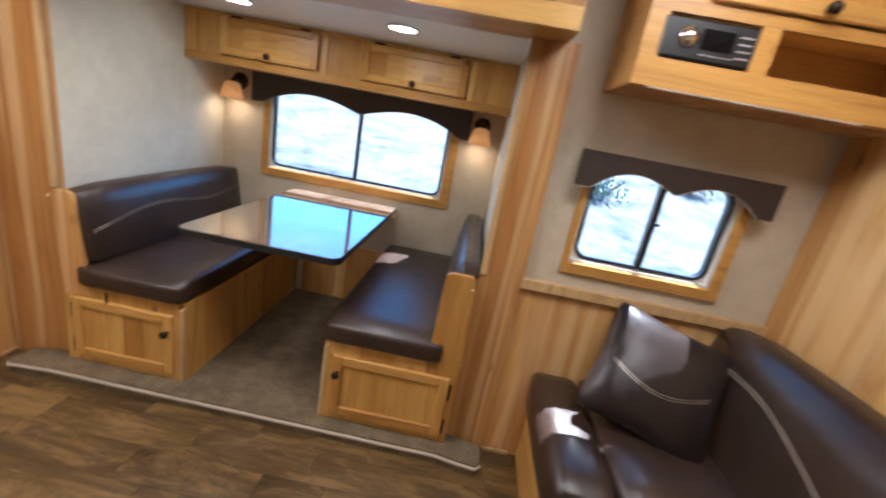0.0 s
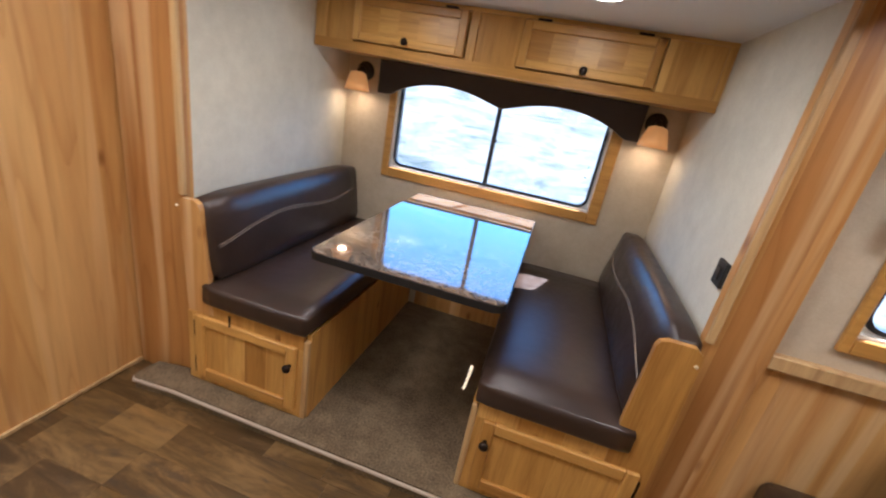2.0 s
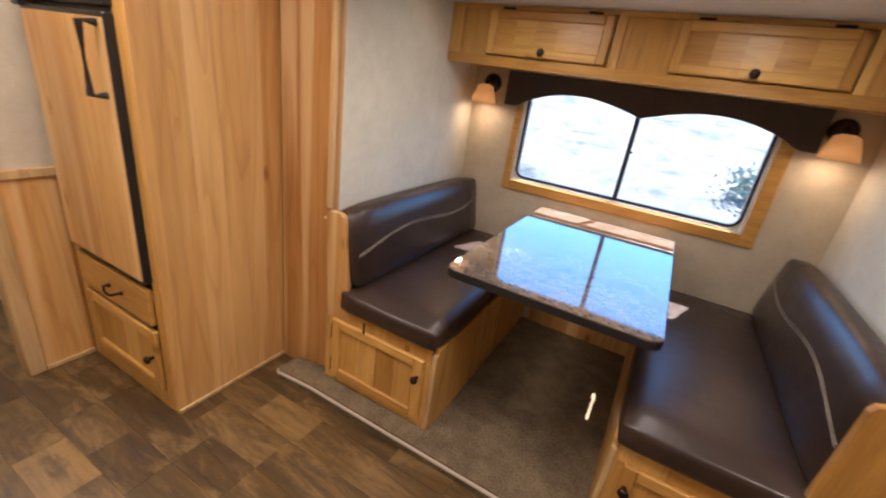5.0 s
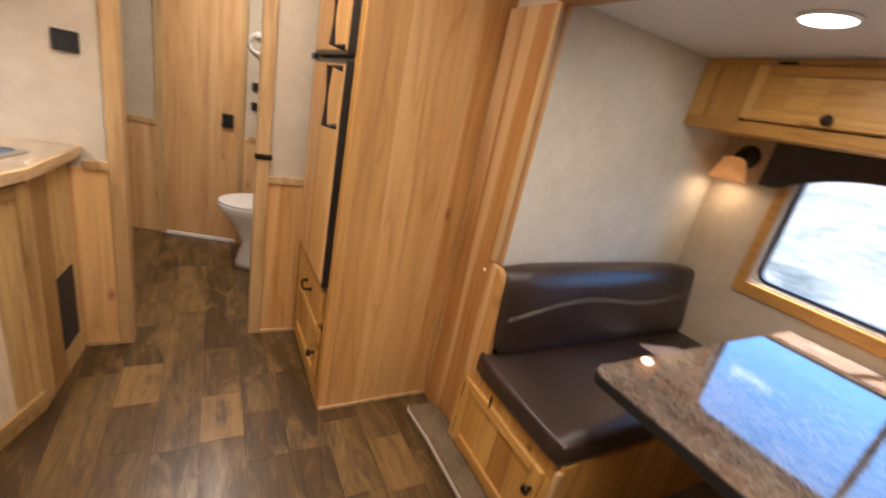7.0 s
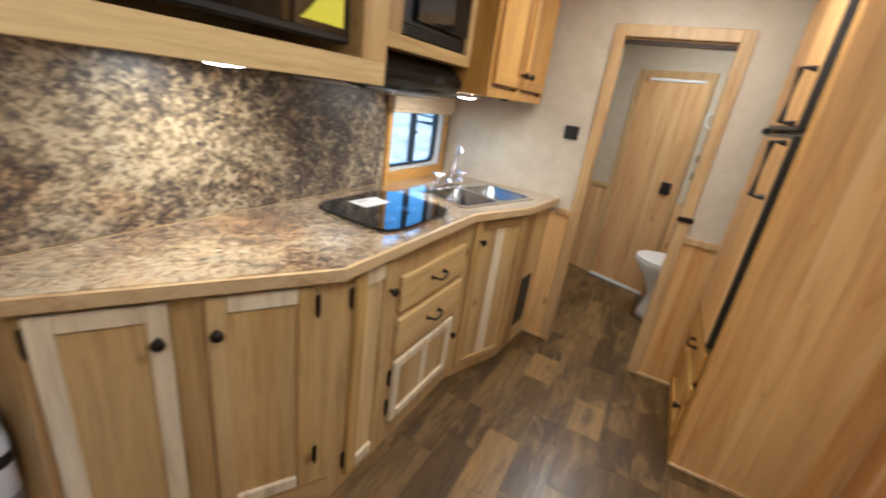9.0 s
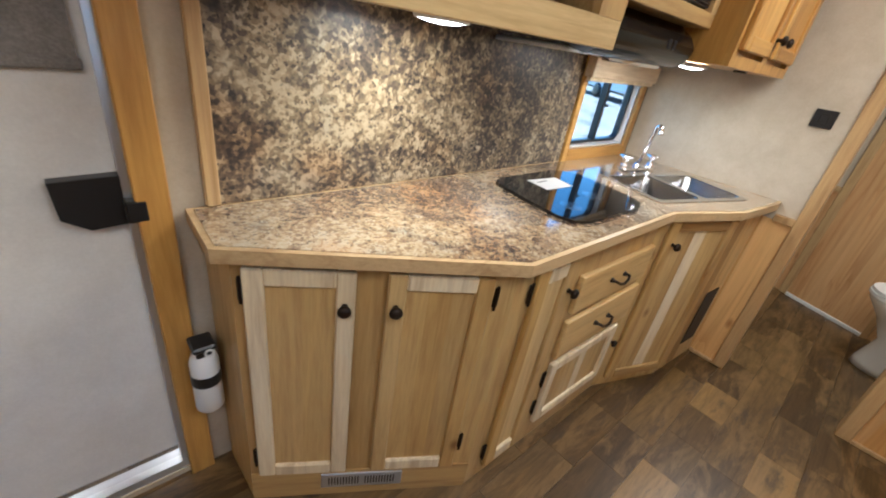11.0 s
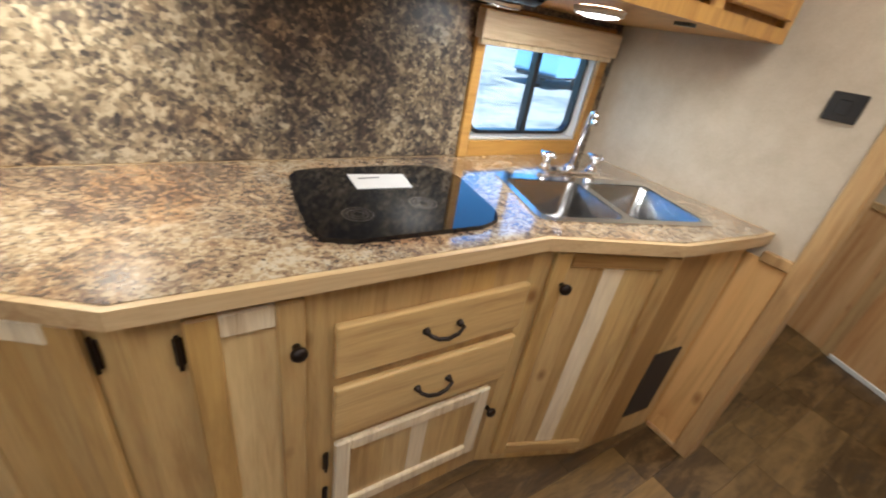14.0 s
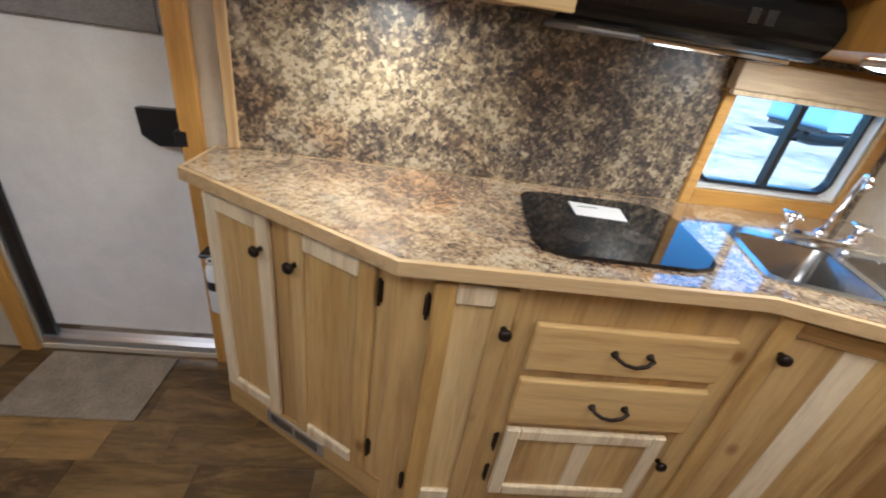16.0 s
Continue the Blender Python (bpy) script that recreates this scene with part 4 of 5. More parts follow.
for v in pb.verts:
    e = max(0, 1 - (abs(v.co.x) / 0.2) ** 2.2) * max(0, 1 - (abs(v.co.z) / 0.2) ** 2.2)
    v.co.y *= 0.3 + 1.25 * e ** 0.45
    f = 1 + 0.07 * (abs(v.co.x) / 0.2) * (abs(v.co.z) / 0.2)
    v.co.x *= f
    v.co.z *= f
PIL = pose(0, 0, 0, -41, 0, -6) @ pose(0, 0, 0, 0, 17, 0)
pb.transform(PIL)
pc = part("cover", pb, pillow_leather, pil, smooth=True)
def on_pillow(x, z):
    e = max(0, 1 - (abs(x) / 0.2) ** 2.2) * max(0, 1 - (abs(z) / 0.2) ** 2.2)
    return PIL @ Vector((x, -0.05 * (0.3 + 1.25 * e ** 0.45) - 0.001, z))


cur = [on_pillow(-0.17 + 0.32 * u, -0.02 - 0.07 * math.sin(math.pi * u * 0.9) + 0.05 * u) for u in [i / 24 for i in range(25)]]
stitch(pc, [(p.x, p.y - 0.004, p.z) for p in cur])


# ---- galley ----
CT = 0.90
COUNTER = [(-0.372, SOUTH_Y), (-0.364, -0.390), (-0.958, -0.017), (-1.788, -0.005), (-2.147, 0.133), (-2.478, 0.170), (BATH_X + 0.001, 0.170), (BATH_X + 0.001, SOUTH_Y)]
BASE = [(-0.40, SOUTH_Y), (-0.405, -0.412), (-0.970, -0.057), (-1.796, -0.045), (-2.156, 0.094), (BATH_X + 0.02, 0.128)]


def inset(poly, d):
    """The outline moved in by d, for an outline that turns one way or the other."""
    out, n = [], len(poly)
    area = sum(poly[i][0] * poly[(i + 1) % n][1] - poly[(i + 1) % n][0] * poly[i][1] for i in range(n))
    s = 1 if area > 0 else -1
    for i in range(n):
        a, b, c = Vector(poly[i - 1]), Vector(poly[i]), Vector(poly[(i + 1) % n])
        e1, e2 = (b - a).normalized(), (c - b).normalized()
        n1, n2 = Vector((-e1.y, e1.x)) * s, Vector((-e2.y, e2.x)) * s
        k = (n1 + n2) / (1 + n1.dot(n2))
        out.append(tuple(b + k * d))
    return out


def face_frame(a, b):
    """A frame with its origin at a, x along the face towards b, y into the cabinet, for faces seen from the room."""
    d = Vector((b[0] - a[0], b[1] - a[1]))
    return Matrix.Translation((a[0], a[1], 0)) @ pose(0, 0, 0, 0, 0, math.degrees(math.atan2(d.y, d.x))), d.length


wt = thing("worktop", "speckled brown granite-look galley worktop with a pale wood edge", "worktop")
body = prism([(x, y) for x, y in COUNTER], CT - 0.035, CT - 0.001)
bmesh.ops.recalc_face_normals(body, faces=body.faces)
core_ob = part("wood_edge", body, trim_pale := wood("pale_edge", [(0.62, 0.48, 0.28), (0.56, 0.41, 0.22)], "x", knots=False), wt, "pale wood edge band")
SINK_M = Matrix.Translation((-2.15, -0.165, 0)) @ pose(0, 0, 0, 0, 0, -17)
SW, SD = 0.288, 0.175


def cut_top(outline, hole, z0, z1):
    """A slab with a four-sided hole."""
    bm = bmesh.new()
    def cap(z, flip):
        o = [bm.verts.new((x, y, z)) for x, y in outline]
        h = [bm.verts.new((x, y, z)) for x, y in hole]
        es = [bm.edges.new((o[i], o[(i + 1) % len(o)])) for i in range(len(o))] + [bm.edges.new((h[i], h[(i + 1) % 4])) for i in range(4)]
        bmesh.ops.triangle_fill(bm, use_beauty=True, edges=es)
        return o, h
    o1, h1 = cap(z1, 0)
    for loop in (o1, h1):
        lo = [bm.verts.new((v.co.x, v.co.y, z0)) for v in loop]
        for i in range(len(loop)):
            j = (i + 1) % len(loop)
            bm.faces.new((loop[i], loop[j], lo[j], lo[i]))
    bmesh.ops.recalc_face_normals(bm, faces=bm.faces)
    return bm


inner = inset(COUNTER, 0.014)
inner = [(x, max(y, SOUTH_Y + 0.001)) if y < SOUTH_Y + 0.05 else (x, y) for x, y in inner]
hole = [tuple((SINK_M @ Vector((sx * (SW - 0.012), sy * (SD - 0.012), 0)))[:2]) for sx, sy in ((-1, -1), (1, -1), (1, 1), (-1, 1))]
part("laminate_top", cut_top(inner, hole, CT - 0.0009, CT + 0.001), counter_mat, wt, "speckled laminate top")
# the wood core is hollowed for the bowls
core = core_ob.data
bm = cut_top([p for p in COUNTER], hole, CT - 0.035, CT - 0.0012)
bm.to_mesh(core)
bm.free()

FACES = [face_frame(BASE[i], BASE[i + 1]) for i in range(5)]


def on_face(i, flip=True):
    """Local frame of a front: seen from the room x runs left to right, y into the cabinet."""
    m, w = FACES[i]
    return m @ Matrix.Translation((0, 0, 0)) @ Matrix(((1, 0, 0, 0), (0, -1, 0, 0), (0, 0, 1, 0), (0, 0, 0, 1))), w


def bank(name, i, label):
    """One straight run of base cabinet on face i; returns its thing and width. x runs from the entry end."""
    m, w = FACES[i]
    t = thing(name, label, "cabinet", (0, 0, 0))
    t.matrix_world = m
    return t, w


def bar_pull(parent, x, y, z):
    h = 0.045
    pts = [(x - h, y, z + 0.004), (x - h, y - 0.02, z + 0.006), (x - h * 0.6, y - 0.027, z - 0.004), (x, y - 0.029, z - 0.009), (x + h * 0.6, y - 0.027, z - 0.004), (x + h, y - 0.02, z + 0.006), (x + h, y, z + 0.004)]
    bm = tube(pts, 0.0052, 8)
    for sx in (-h, h):
        add_lathe(bm, [(0, 0), (0.0105, 0), (0.009, 0.004), (0.006, 0.012), (0, 0.014)], pose(x + sx, y, z + 0.004, 90, 0, 0), 12)
    part("pull", bm, bronze, parent, "oiled bronze bow pull", smooth=True)


def drawer(parent, x0, x1, z0, z1, y, pull=True):
    bm = bmesh.new()
    add_box(bm, x0, y - 0.02, z0, x1, y, z1, 0.006, 2)
    d = part("drawer_front", bm, drawer_wood, parent, "slab hickory drawer front")
    if pull:
        bar_pull(d, (x0 + x1) / 2, y - 0.02, (z0 + z1) / 2)
    return d


ZT = CT - 0.036
# in a run the room lies towards -y, and x goes from the entry end to the far end
def tall_hinges(d, x, *zs):
    for z in zs:
        hinge(d, x, -0.001, z)


A, wA = bank("base_cabinet", 1, "light hickory base cabinet with two tall doors and a vent")
boards(A, "face_board", 0, wA, 0.0, ZT, 0, 0.018, 7, 11, mat=pale_v)
d = panel_door(A, 0.025, 0.272, 0.125, ZT - 0.022, 0, cream_wood, cream_wood, pale_v, slats=2, rim=0.045, label="tall framed door with a cream frame")
knob(d, 0.248, -0.018, 0.75)
tall_hinges(d, 0.019, 0.78, 0.20)
d = panel_door(A, 0.345, 0.607, 0.125, ZT - 0.022, 0, cream_wood, pale_v, pale_v, slats=3, rim=0.045, label="tall framed door with a cream top rail")
knob(d, 0.367, -0.018, 0.75)
tall_hinges(d, 0.618, 0.78, 0.235)
part("kick", box(0, -0.004, 0.0, wA, 0, 0.115), pale_h, A)
vent = part("vent", boxes([(0.20, -0.010, 0.04, 0.45, -0.004, 0.105)], 0.002), alu, A, "grey register vent")
for i in range(22):
    o = 0.222 + 0.0088 * i + (0.014 if i > 10 else 0)
    part("vent_slot", box(o, -0.0112, 0.055, o + 0.004, -0.0095, 0.09), black, vent)

B, wB = bank("base_cabinet", 2, "light hickory base cabinet with a narrow door and three drawers")
boards(B, "face_board", 0, wB, 0.0, ZT, 0, 0.018, 8, 12, mat=pale_v)
d = panel_door(B, 0.072, 0.26, 0.05, ZT - 0.024, 0, cream_wood, pale_v, pale_v, slats=1, rim=0.05, label="narrow framed door with a cream top rail")
knob(d, 0.242, -0.018, 0.735)
tall_hinges(d, 0.062, 0.772, 0.13)
drawer(B, 0.318, 0.822, 0.615, 0.757, 0)
drawer(B, 0.318, 0.826, 0.422, 0.582, 0)
d = panel_door(B, 0.326, 0.79, 0.10, 0.392, 0, cream_wood, cream_wood, pale_v, slats=4, rim=0.04, label="low framed door with a cream frame")
knob(d, 0.812, -0.002, 0.28)
tall_hinges(d, 0.307, 0.33, 0.19)
part("stave", box(0.54, -0.0085, 0.142, 0.59, -0.006, 0.35), cream_wood, d, "cream stave")

C, wC = bank("base_cabinet", 3, "angled light hickory sink cabinet with one tall striped door")
boards(C, "face_board", 0, wC, 0.0, ZT, 0, 0.018, 3, 13, mat=pale_v)
d = panel_door(C, 0.05, wC + 0.03, 0.05, ZT - 0.012, 0, pale_h, pale_v, pale_v, slats=4, rim=0.045, label="tall framed door with a striped field")
knob(d, 0.088, -0.018, 0.755)
part("stave", box(0.20, -0.0085, 0.097, 0.262, -0.006, ZT - 0.06), cream_wood, d, "cream stave")

D, wD = bank("base_cabinet", 4, "plain hickory cabinet side with a black vent beside the bathroom")
boards(D, "face_board", 0, wD, 0.0, ZT, 0, 0.018, 4, 14, mat=pale_v)
part("vent", boxes([(0.19, -0.006, 0.12, 0.33, 0, 0.435)], 0.002), dark_void, D, "black vent")

E_, wE = bank("base_cabinet", 0, "hickory cabinet end of the galley by the entry")
boards(E_, "face_board", 0, wE, 0.0, ZT, 0, 0.018, 2, 15, mat=pale_v)

# splash
for nm, r in (("splashback", (-1.893, SOUTH_Y - 0.004, CT, -0.448, SOUTH_Y + 0.004, 1.50)), ("splashback", (-2.513, SOUTH_Y - 0.004, 1.367, -1.895, SOUTH_Y + 0.003, 1.50)),
              ("splashback", (BATH_X + 0.001, SOUTH_Y - 0.004, CT, -2.515, SOUTH_Y + 0.003, 1.50))):
    part(nm, box(*r), splash_mat, kind="structure", label="dark granite-look laminate splashback")
part("trim", box(-0.448, SOUTH_Y - 0.01, CT, -0.416, SOUTH_Y + 0.012, 1.40, 0.003), trim_wood, kind="structure")

# hob
hob = thing("cooktop", "black glass two-burner cooktop cover set in the worktop", "cooktop")
out = [(-1.278, -0.30), (-1.268, -0.17), (-1.285, -0.12), (-1.34, -0.095), (-1.64, -0.085), (-1.70, -0.105), (-1.728, -0.15), (-1.762, -0.37), (-1.757, -0.42), (-1.72, -0.465), (-1.66, -0.487), (-1.37, -0.487), (-1.32, -0.475), (-1.298, -0.44)]
part("glass_lid", prism(out, CT + 0.001, CT + 0.012), gloss_black, hob, "glossy black glass")
for bx, by in ((-1.385, -0.20), (-1.56, -0.225)):
    for r in (0.032, 0.022, 0.012):
        part("burner_mark", lathe([(r, 0.0), (r + 0.003, 0.0), (r + 0.003, 0.0006), (r, 0.0006)], pose(bx, by, CT + 0.0121), 24), steel, hob)
part("leaflet", prism([(-1.443, -0.430), (-1.434, -0.332), (-1.580, -0.320), (-1.597, -0.412)], CT + 0.0125, CT + 0.0135), paper_white, None)
lf = bpy.data.objects["leaflet"]
tagged(lf, "white printed sheet lying on the black cooktop", "paper")
part("printed_line", box(-1.52, -0.40, CT + 0.0136, -1.46, -0.394, CT + 0.0139), black, lf)

# sink
sink = thing("sink", "double bowl stainless steel sink let into the worktop", "sink")
sink.matrix_world = SINK_M


def bowl(x0, x1):
    bm = bmesh.new()
    rings = []
    for z, off, r in ((0.004, 0.0, 0.03), (0.0, 0.004, 0.03), (-0.10, 0.014, 0.045), (-0.125, 0.03, 0.05), (-0.13, 0.06, 0.04)):
        rings.append([bm.verts.new((p[0], p[1], CT + z)) for p in round_rect(x0 + off, -SD + 0.045 + off, x1 - off, SD - 0.025 - off, r)])
    for a, b in zip(rings, rings[1:]):
        for i in range(len(a)):
            j = (i + 1) % len(a)
            bm.faces.new((a[i], a[j], b[j], b[i]))
    bm.faces.new(rings[-1])
    bmesh.ops.solidify(bm, geom=bm.faces[:], thickness=0.0015)
    return bm


rim = bmesh.new()
o = [rim.verts.new((*p, CT + 0.005)) for p in round_rect(-SW, -SD, SW, SD, 0.03)]
loops = [o]
for a, b in ((-SW + 0.02, -0.012), (0.012, SW - 0.02)):
    loops.append([rim.verts.new((*p, CT + 0.005)) for p in round_rect(a, -SD + 0.045, b, SD - 0.025, 0.03)])
es = []
for lp in loops:
    es += [rim.edges.new((lp[i], lp[(i + 1) % len(lp)])) for i in range(len(lp))]
bmesh.ops.triangle_fill(rim, use_beauty=True, edges=es)
ext = bmesh.ops.extrude_face_region(rim, geom=rim.faces[:])
for v in ext["geom"]:
    if isinstance(v, bmesh.types.BMVert):
        v.co.z -= 0.004
bmesh.ops.recalc_face_normals(rim, faces=rim.faces)
part("rim", rim, steel, sink)
part("bowl", bowl(-SW + 0.02, -0.012), steel, sink, smooth=True)
part("bowl", bowl(0.012, SW - 0.02), steel, sink, smooth=True)

tap = thing("faucet", "chrome two-handle gooseneck faucet standing behind the sink", "faucet", (-2.225, -0.375, CT + 0.005), -12)
part("base", box(-0.11, -0.022, 0, 0.11, 0.022, 0.012, 0.006, 2), chrome, tap)
neck = [(0, 0, 0.01), (0, 0.03, 0.2)] + [(0, 0.03 + 0.013 - 0.013 * math.cos(radians(a)), 0.2 + 0.013 * math.sin(radians(a))) for a in range(20, 181, 20)] + [(0, 0.056, 0.19)]
part("spout", tube(neck, 0.008, 10), chrome, tap, smooth=True)
for s in (-1, 1):
    hnd = part("handle", lathe([(0, 0), (0.022, 0), (0.024, 0.006), (0.015, 0.016), (0.012, 0.034), (0.02, 0.042), (0.021, 0.05), (0.012, 0.058), (0, 0.06)], pose(0.1 * s, 0, 0.01), 16), chrome, tap, smooth=True)
    for a in (20, 110):
        dx, dy = 0.03 * math.cos(radians(a)), 0.03 * math.sin(radians(a))
        part("spoke", tube([(0.1 * s - dx, -dy, 0.062), (0.1 * s, 0, 0.058), (0.1 * s + dx, dy, 0.062)], 0.0062), chrome, hnd, smooth=True)
part("collar", lathe([(0.009, 0), (0.02, 0), (0.018, 0.012), (0.011, 0.022), (0.009, 0.022)], pose(0, 0, 0.01), 16), chrome, tap, smooth=True)
part("aerator", lathe([(0.011, 0), (0.011, 0.022), (0, 0.022), (0, 0)], pose(0, 0.056, 0.178), 14), chrome, tap, smooth=True)

# cabinets over the galley
tv = thing("tv_cabinet", "pale hickory overhead cabinet framing a black television", "cabinet")
TY = -0.15
part("body", boxes([(-1.205, SOUTH_Y, 1.385, -0.33, TY, 1.42), (-1.205, SOUTH_Y, 1.42, -1.12, TY, CEIL - 0.001), (-0.395, SOUTH_Y, 1.42, -0.33, TY, CEIL - 0.001), (-1.12, SOUTH_Y, 1.42, -0.395, SOUTH_Y + 0.02, CEIL - 0.001), (-1.12, SOUTH_Y + 0.02, 1.9, -0.395, TY, CEIL - 0.001)]), pale_h, tv)
part("bottom_rail", box(-1.22, TY, 1.368, -0.33, TY + 0.02, 1.43, 0.002), pale_h, tv)
part("stile", box(-1.22, TY, 1.43, -1.115, TY + 0.02, CEIL - 0.001), pale_v, tv)
part("stile", box(-0.395, TY, 1.43, -0.33, TY + 0.02, CEIL - 0.001), pale_v, tv)
tel = thing("television", "black television with a yellow card in the cabinet opening", "television")
part("bezel", box(-1.10, TY - 0.05, 1.455, -0.415, TY - 0.015, 1.88, 0.006), black, tel)
part("screen", box(-1.085, TY - 0.0149, 1.475, -0.43, TY - 0.012, 1.865), gloss_black, tel)
yc_ = prism([(-1.07, 1.49), (-1.07, 1.62), (-0.93, 1.49)], 0, 0.001, Matrix.Translation((0, TY - 0.0105, 0)) @ Matrix(((1, 0, 0, 0), (0, 0, 1, 0), (0, 1, 0, 0), (0, 0, 0, 1))))
part("yellow_card", yc_, yellow, tel, "bright yellow energy card")

mw = thing("microwave", "black built-in microwave over the range hood", "microwave")
part("body", box(-1.725, SOUTH_Y, 1.52, -1.285, TY + 0.0, 1.86, 0.004), black, mw)
part("door", box(-1.72, TY, 1.57, -1.37, TY + 0.018, 1.85, 0.004), gloss_black, mw)
part("vent_slats", boxes([(-1.72, TY, 1.525 + 0.009 * i, -1.29, TY + 0.008, 1.53 + 0.009 * i) for i in range(4)]), black, mw)
mwc = thing("microwave_shelf", "pale hickory frame around the microwave", "cabinet")
for r in ((-1.765, SOUTH_Y, 1.475, -1.22, TY + 0.02, 1.515), (-1.765, SOUTH_Y, 1.865, -1.22, TY + 0.015, CEIL - 0.001)):
    part("rail", box(*r, 0.002), pale_h, mwc)
for r in ((-1.765, TY, 1.515, -1.725, TY + 0.02, 1.865), (-1.285, TY, 1.515, -1.222, TY + 0.02, 1.865)):
    part("stile", box(*r), pale_v, mwc)

hd = thing("range_hood", "black range hood with a chrome lip under the microwave", "range hood")
hp = [(SOUTH_Y + 0.006, 1.472), (SOUTH_Y + 0.006, 1.375), (-0.27, 1.362), (-0.2, 1.348)]
hp += [(-0.2 + 0.055 * math.sin(radians(a)), 1.41 - 0.062 * math.cos(radians(a))) for a in range(10, 100, 10)] + [(-0.165, 1.44), (-0.21, 1.472)]
canopy = prism([(a, b + 0.006) for a, b in hp], -1.745, -1.20, Matrix(((0, 0, 1, 0), (1, 0, 0, 0), (0, 1, 0, 0), (0, 0, 0, 1))))
part("canopy", canopy, hood_black, hd, "glossy black rounded canopy")
part("filter", box(-1.67, -0.58, 1.352, -1.29, -0.30, 1.366, 0.004), alu, hd, "grey metal filter")
part("lip", box(-1.745, -0.262, 1.343, -1.41, -0.235, 1.356, 0.003), chrome, hd, "bright metal lip")
for i in range(2):
    part("switch", boxes([(-1.60 + 0.035 * i, -0.148, 1.40, -1.58 + 0.035 * i, -0.1435, 1.425)], 0.001), black, hd, "small rocker switch")

uc = thing("overhead_cabinet", "honey hickory overhead cabinet with two framed doors above the sink", "cabinet")
UY, ux0, ux1 = -0.04, BATH_X + 0.04, -1.77
part("body", box(ux0, SOUTH_Y, 1.383, ux1, UY - 0.02, CEIL - 0.001), wood_v, uc)
for r in ((ux0, UY - 0.02, 1.383, ux1, UY, 1.418), (ux0, UY - 0.02, 1.418, ux0 + 0.04, UY, CEIL - 0.001), (ux1 - 0.04, UY - 0.02, 1.418, ux1, UY, CEIL - 0.001), (-2.16, UY - 0.02, 1.418, -2.10, UY, CEIL - 0.001)):
    part("face_rail" if r[5] < 1.5 else "face_stile", box(*r), wood_v, uc)
MIR = Matrix(((-1, 0, 0, 0), (0, -1, 0, 0), (0, 0, 1, 0), (0, 0, 0, 1)))
for a, b, k in ((ux0 + 0.045, -2.155, -2.178), (-2.115, ux1 - 0.025, -2.09)):
    d = panel_door(uc, -b, -a, 1.433, 1.93, -UY, wood_h, wood_v, wood_v, slats=2, m=MIR)
    knob(d, -k, -UY - 0.018, 1.49, MIR)
part("latch", box(-2.15, -0.12, 1.375, -2.12, -0.08, 1.383), black, uc)
downlight(-1.97, -0.22, 1.382, 4.6, (1.0, 0.88, 0.7), 0.05, 0.014)
downlight(-0.88, -0.37, 1.384, 4.2, (1.0, 0.84, 0.6), 0.055, 0.014)

# window blind box, entry door
bl = thing("blind_box", "pale wooden blind box over the galley window", "blind")
part("box", box(-2.50, SOUTH_Y + 0.019, 1.272, -1.875, SOUTH_Y + 0.062, 1.35, 0.006, 2), blind_wood, bl)
part("bottom_bar", box(-2.49, SOUTH_Y + 0.03, 1.256, -1.885, SOUTH_Y + 0.05, 1.272, 0.003), cream_wood, bl, "slim pale bottom bar")

ed = thing("door_1", "closed grey-white entry door with a black latch", "door")
ed["kind"] = "structure"
part("leaf", box(-0.265, SOUTH_Y - 0.06, 0.05, 0.33, SOUTH_Y - 0.045, 1.855), door_skin, ed)
part("seal", box(0.33, SOUTH_Y - 0.065, 0.02, 0.38, SOUTH_Y - 0.03, 1.86), black, ed, "wide black door seal")
part("kick_strip", box(-0.265, SOUTH_Y - 0.045, 0.05, 0.33, SOUTH_Y - 0.042, 0.10), chrome, ed, "bright metal kick strip")
part("frame", boxes([(-0.28, SOUTH_Y - 0.07, 0.02, -0.265, SOUTH_Y - 0.02, 1.86), (0.375, SOUTH_Y - 0.07, 0.02, 0.38, SOUTH_Y - 0.02, 1.86), (-0.265, SOUTH_Y - 0.07, 0.02, 0.375, SOUTH_Y - 0.015, 0.05)]), alu, ed, "bare aluminium frame")
lt = part("latch", prism([(-0.265, 0.875), (-0.265, 0.985), (-0.15, 0.98), (-0.155, 0.90), (-0.20, 0.87)], 0, 0.03, Matrix.Translation((0, SOUTH_Y - 0.045, 0)) @ Matrix(((1, 0, 0, 0), (0, 0, 1, 0), (0, 1, 0, 0), (0, 0, 0, 1)))), black, ed, "black paddle latch")
part("strike", box(-0.302, SOUTH_Y - 0.02, 0.885, -0.262, SOUTH_Y + 0.014, 0.935, 0.004), black, ed)
for nm, r in (("door_casing", (-0.345, SOUTH_Y - 0.01, 0, -0.28, SOUTH_Y + 0.012, 1.92)), ("door_casing", (0.38, SOUTH_Y - 0.01, 0, 0.44, SOUTH_Y + 0.012, 1.92)), ("door_casing", (-0.28, SOUTH_Y - 0.01, 1.86, 0.38, SOUTH_Y + 0.012, 1.92))):
    part(nm, box(*r, 0.003), wood_v, kind="structure")
sh = thing("roller_shade", "grey woven roller shade half down on the entry door", "shade")
part("cloth", box(-0.245, SOUTH_Y - 0.038, 1.20, 0.33, SOUTH_Y - 0.034, 1.80), shade_fabric, sh)
part("bar", box(-0.25, SOUTH_Y - 0.042, 1.185, 0.335, SOUTH_Y - 0.03, 1.208, 0.004), shade_fabric, sh)
mt = thing("door_mat", "small tan woven mat on the floor inside the entry door", "mat")
part("weave", box(-0.13, -0.59, 0.001, 0.32, -0.296, 0.009, 0.003), mat_fabric, mt)
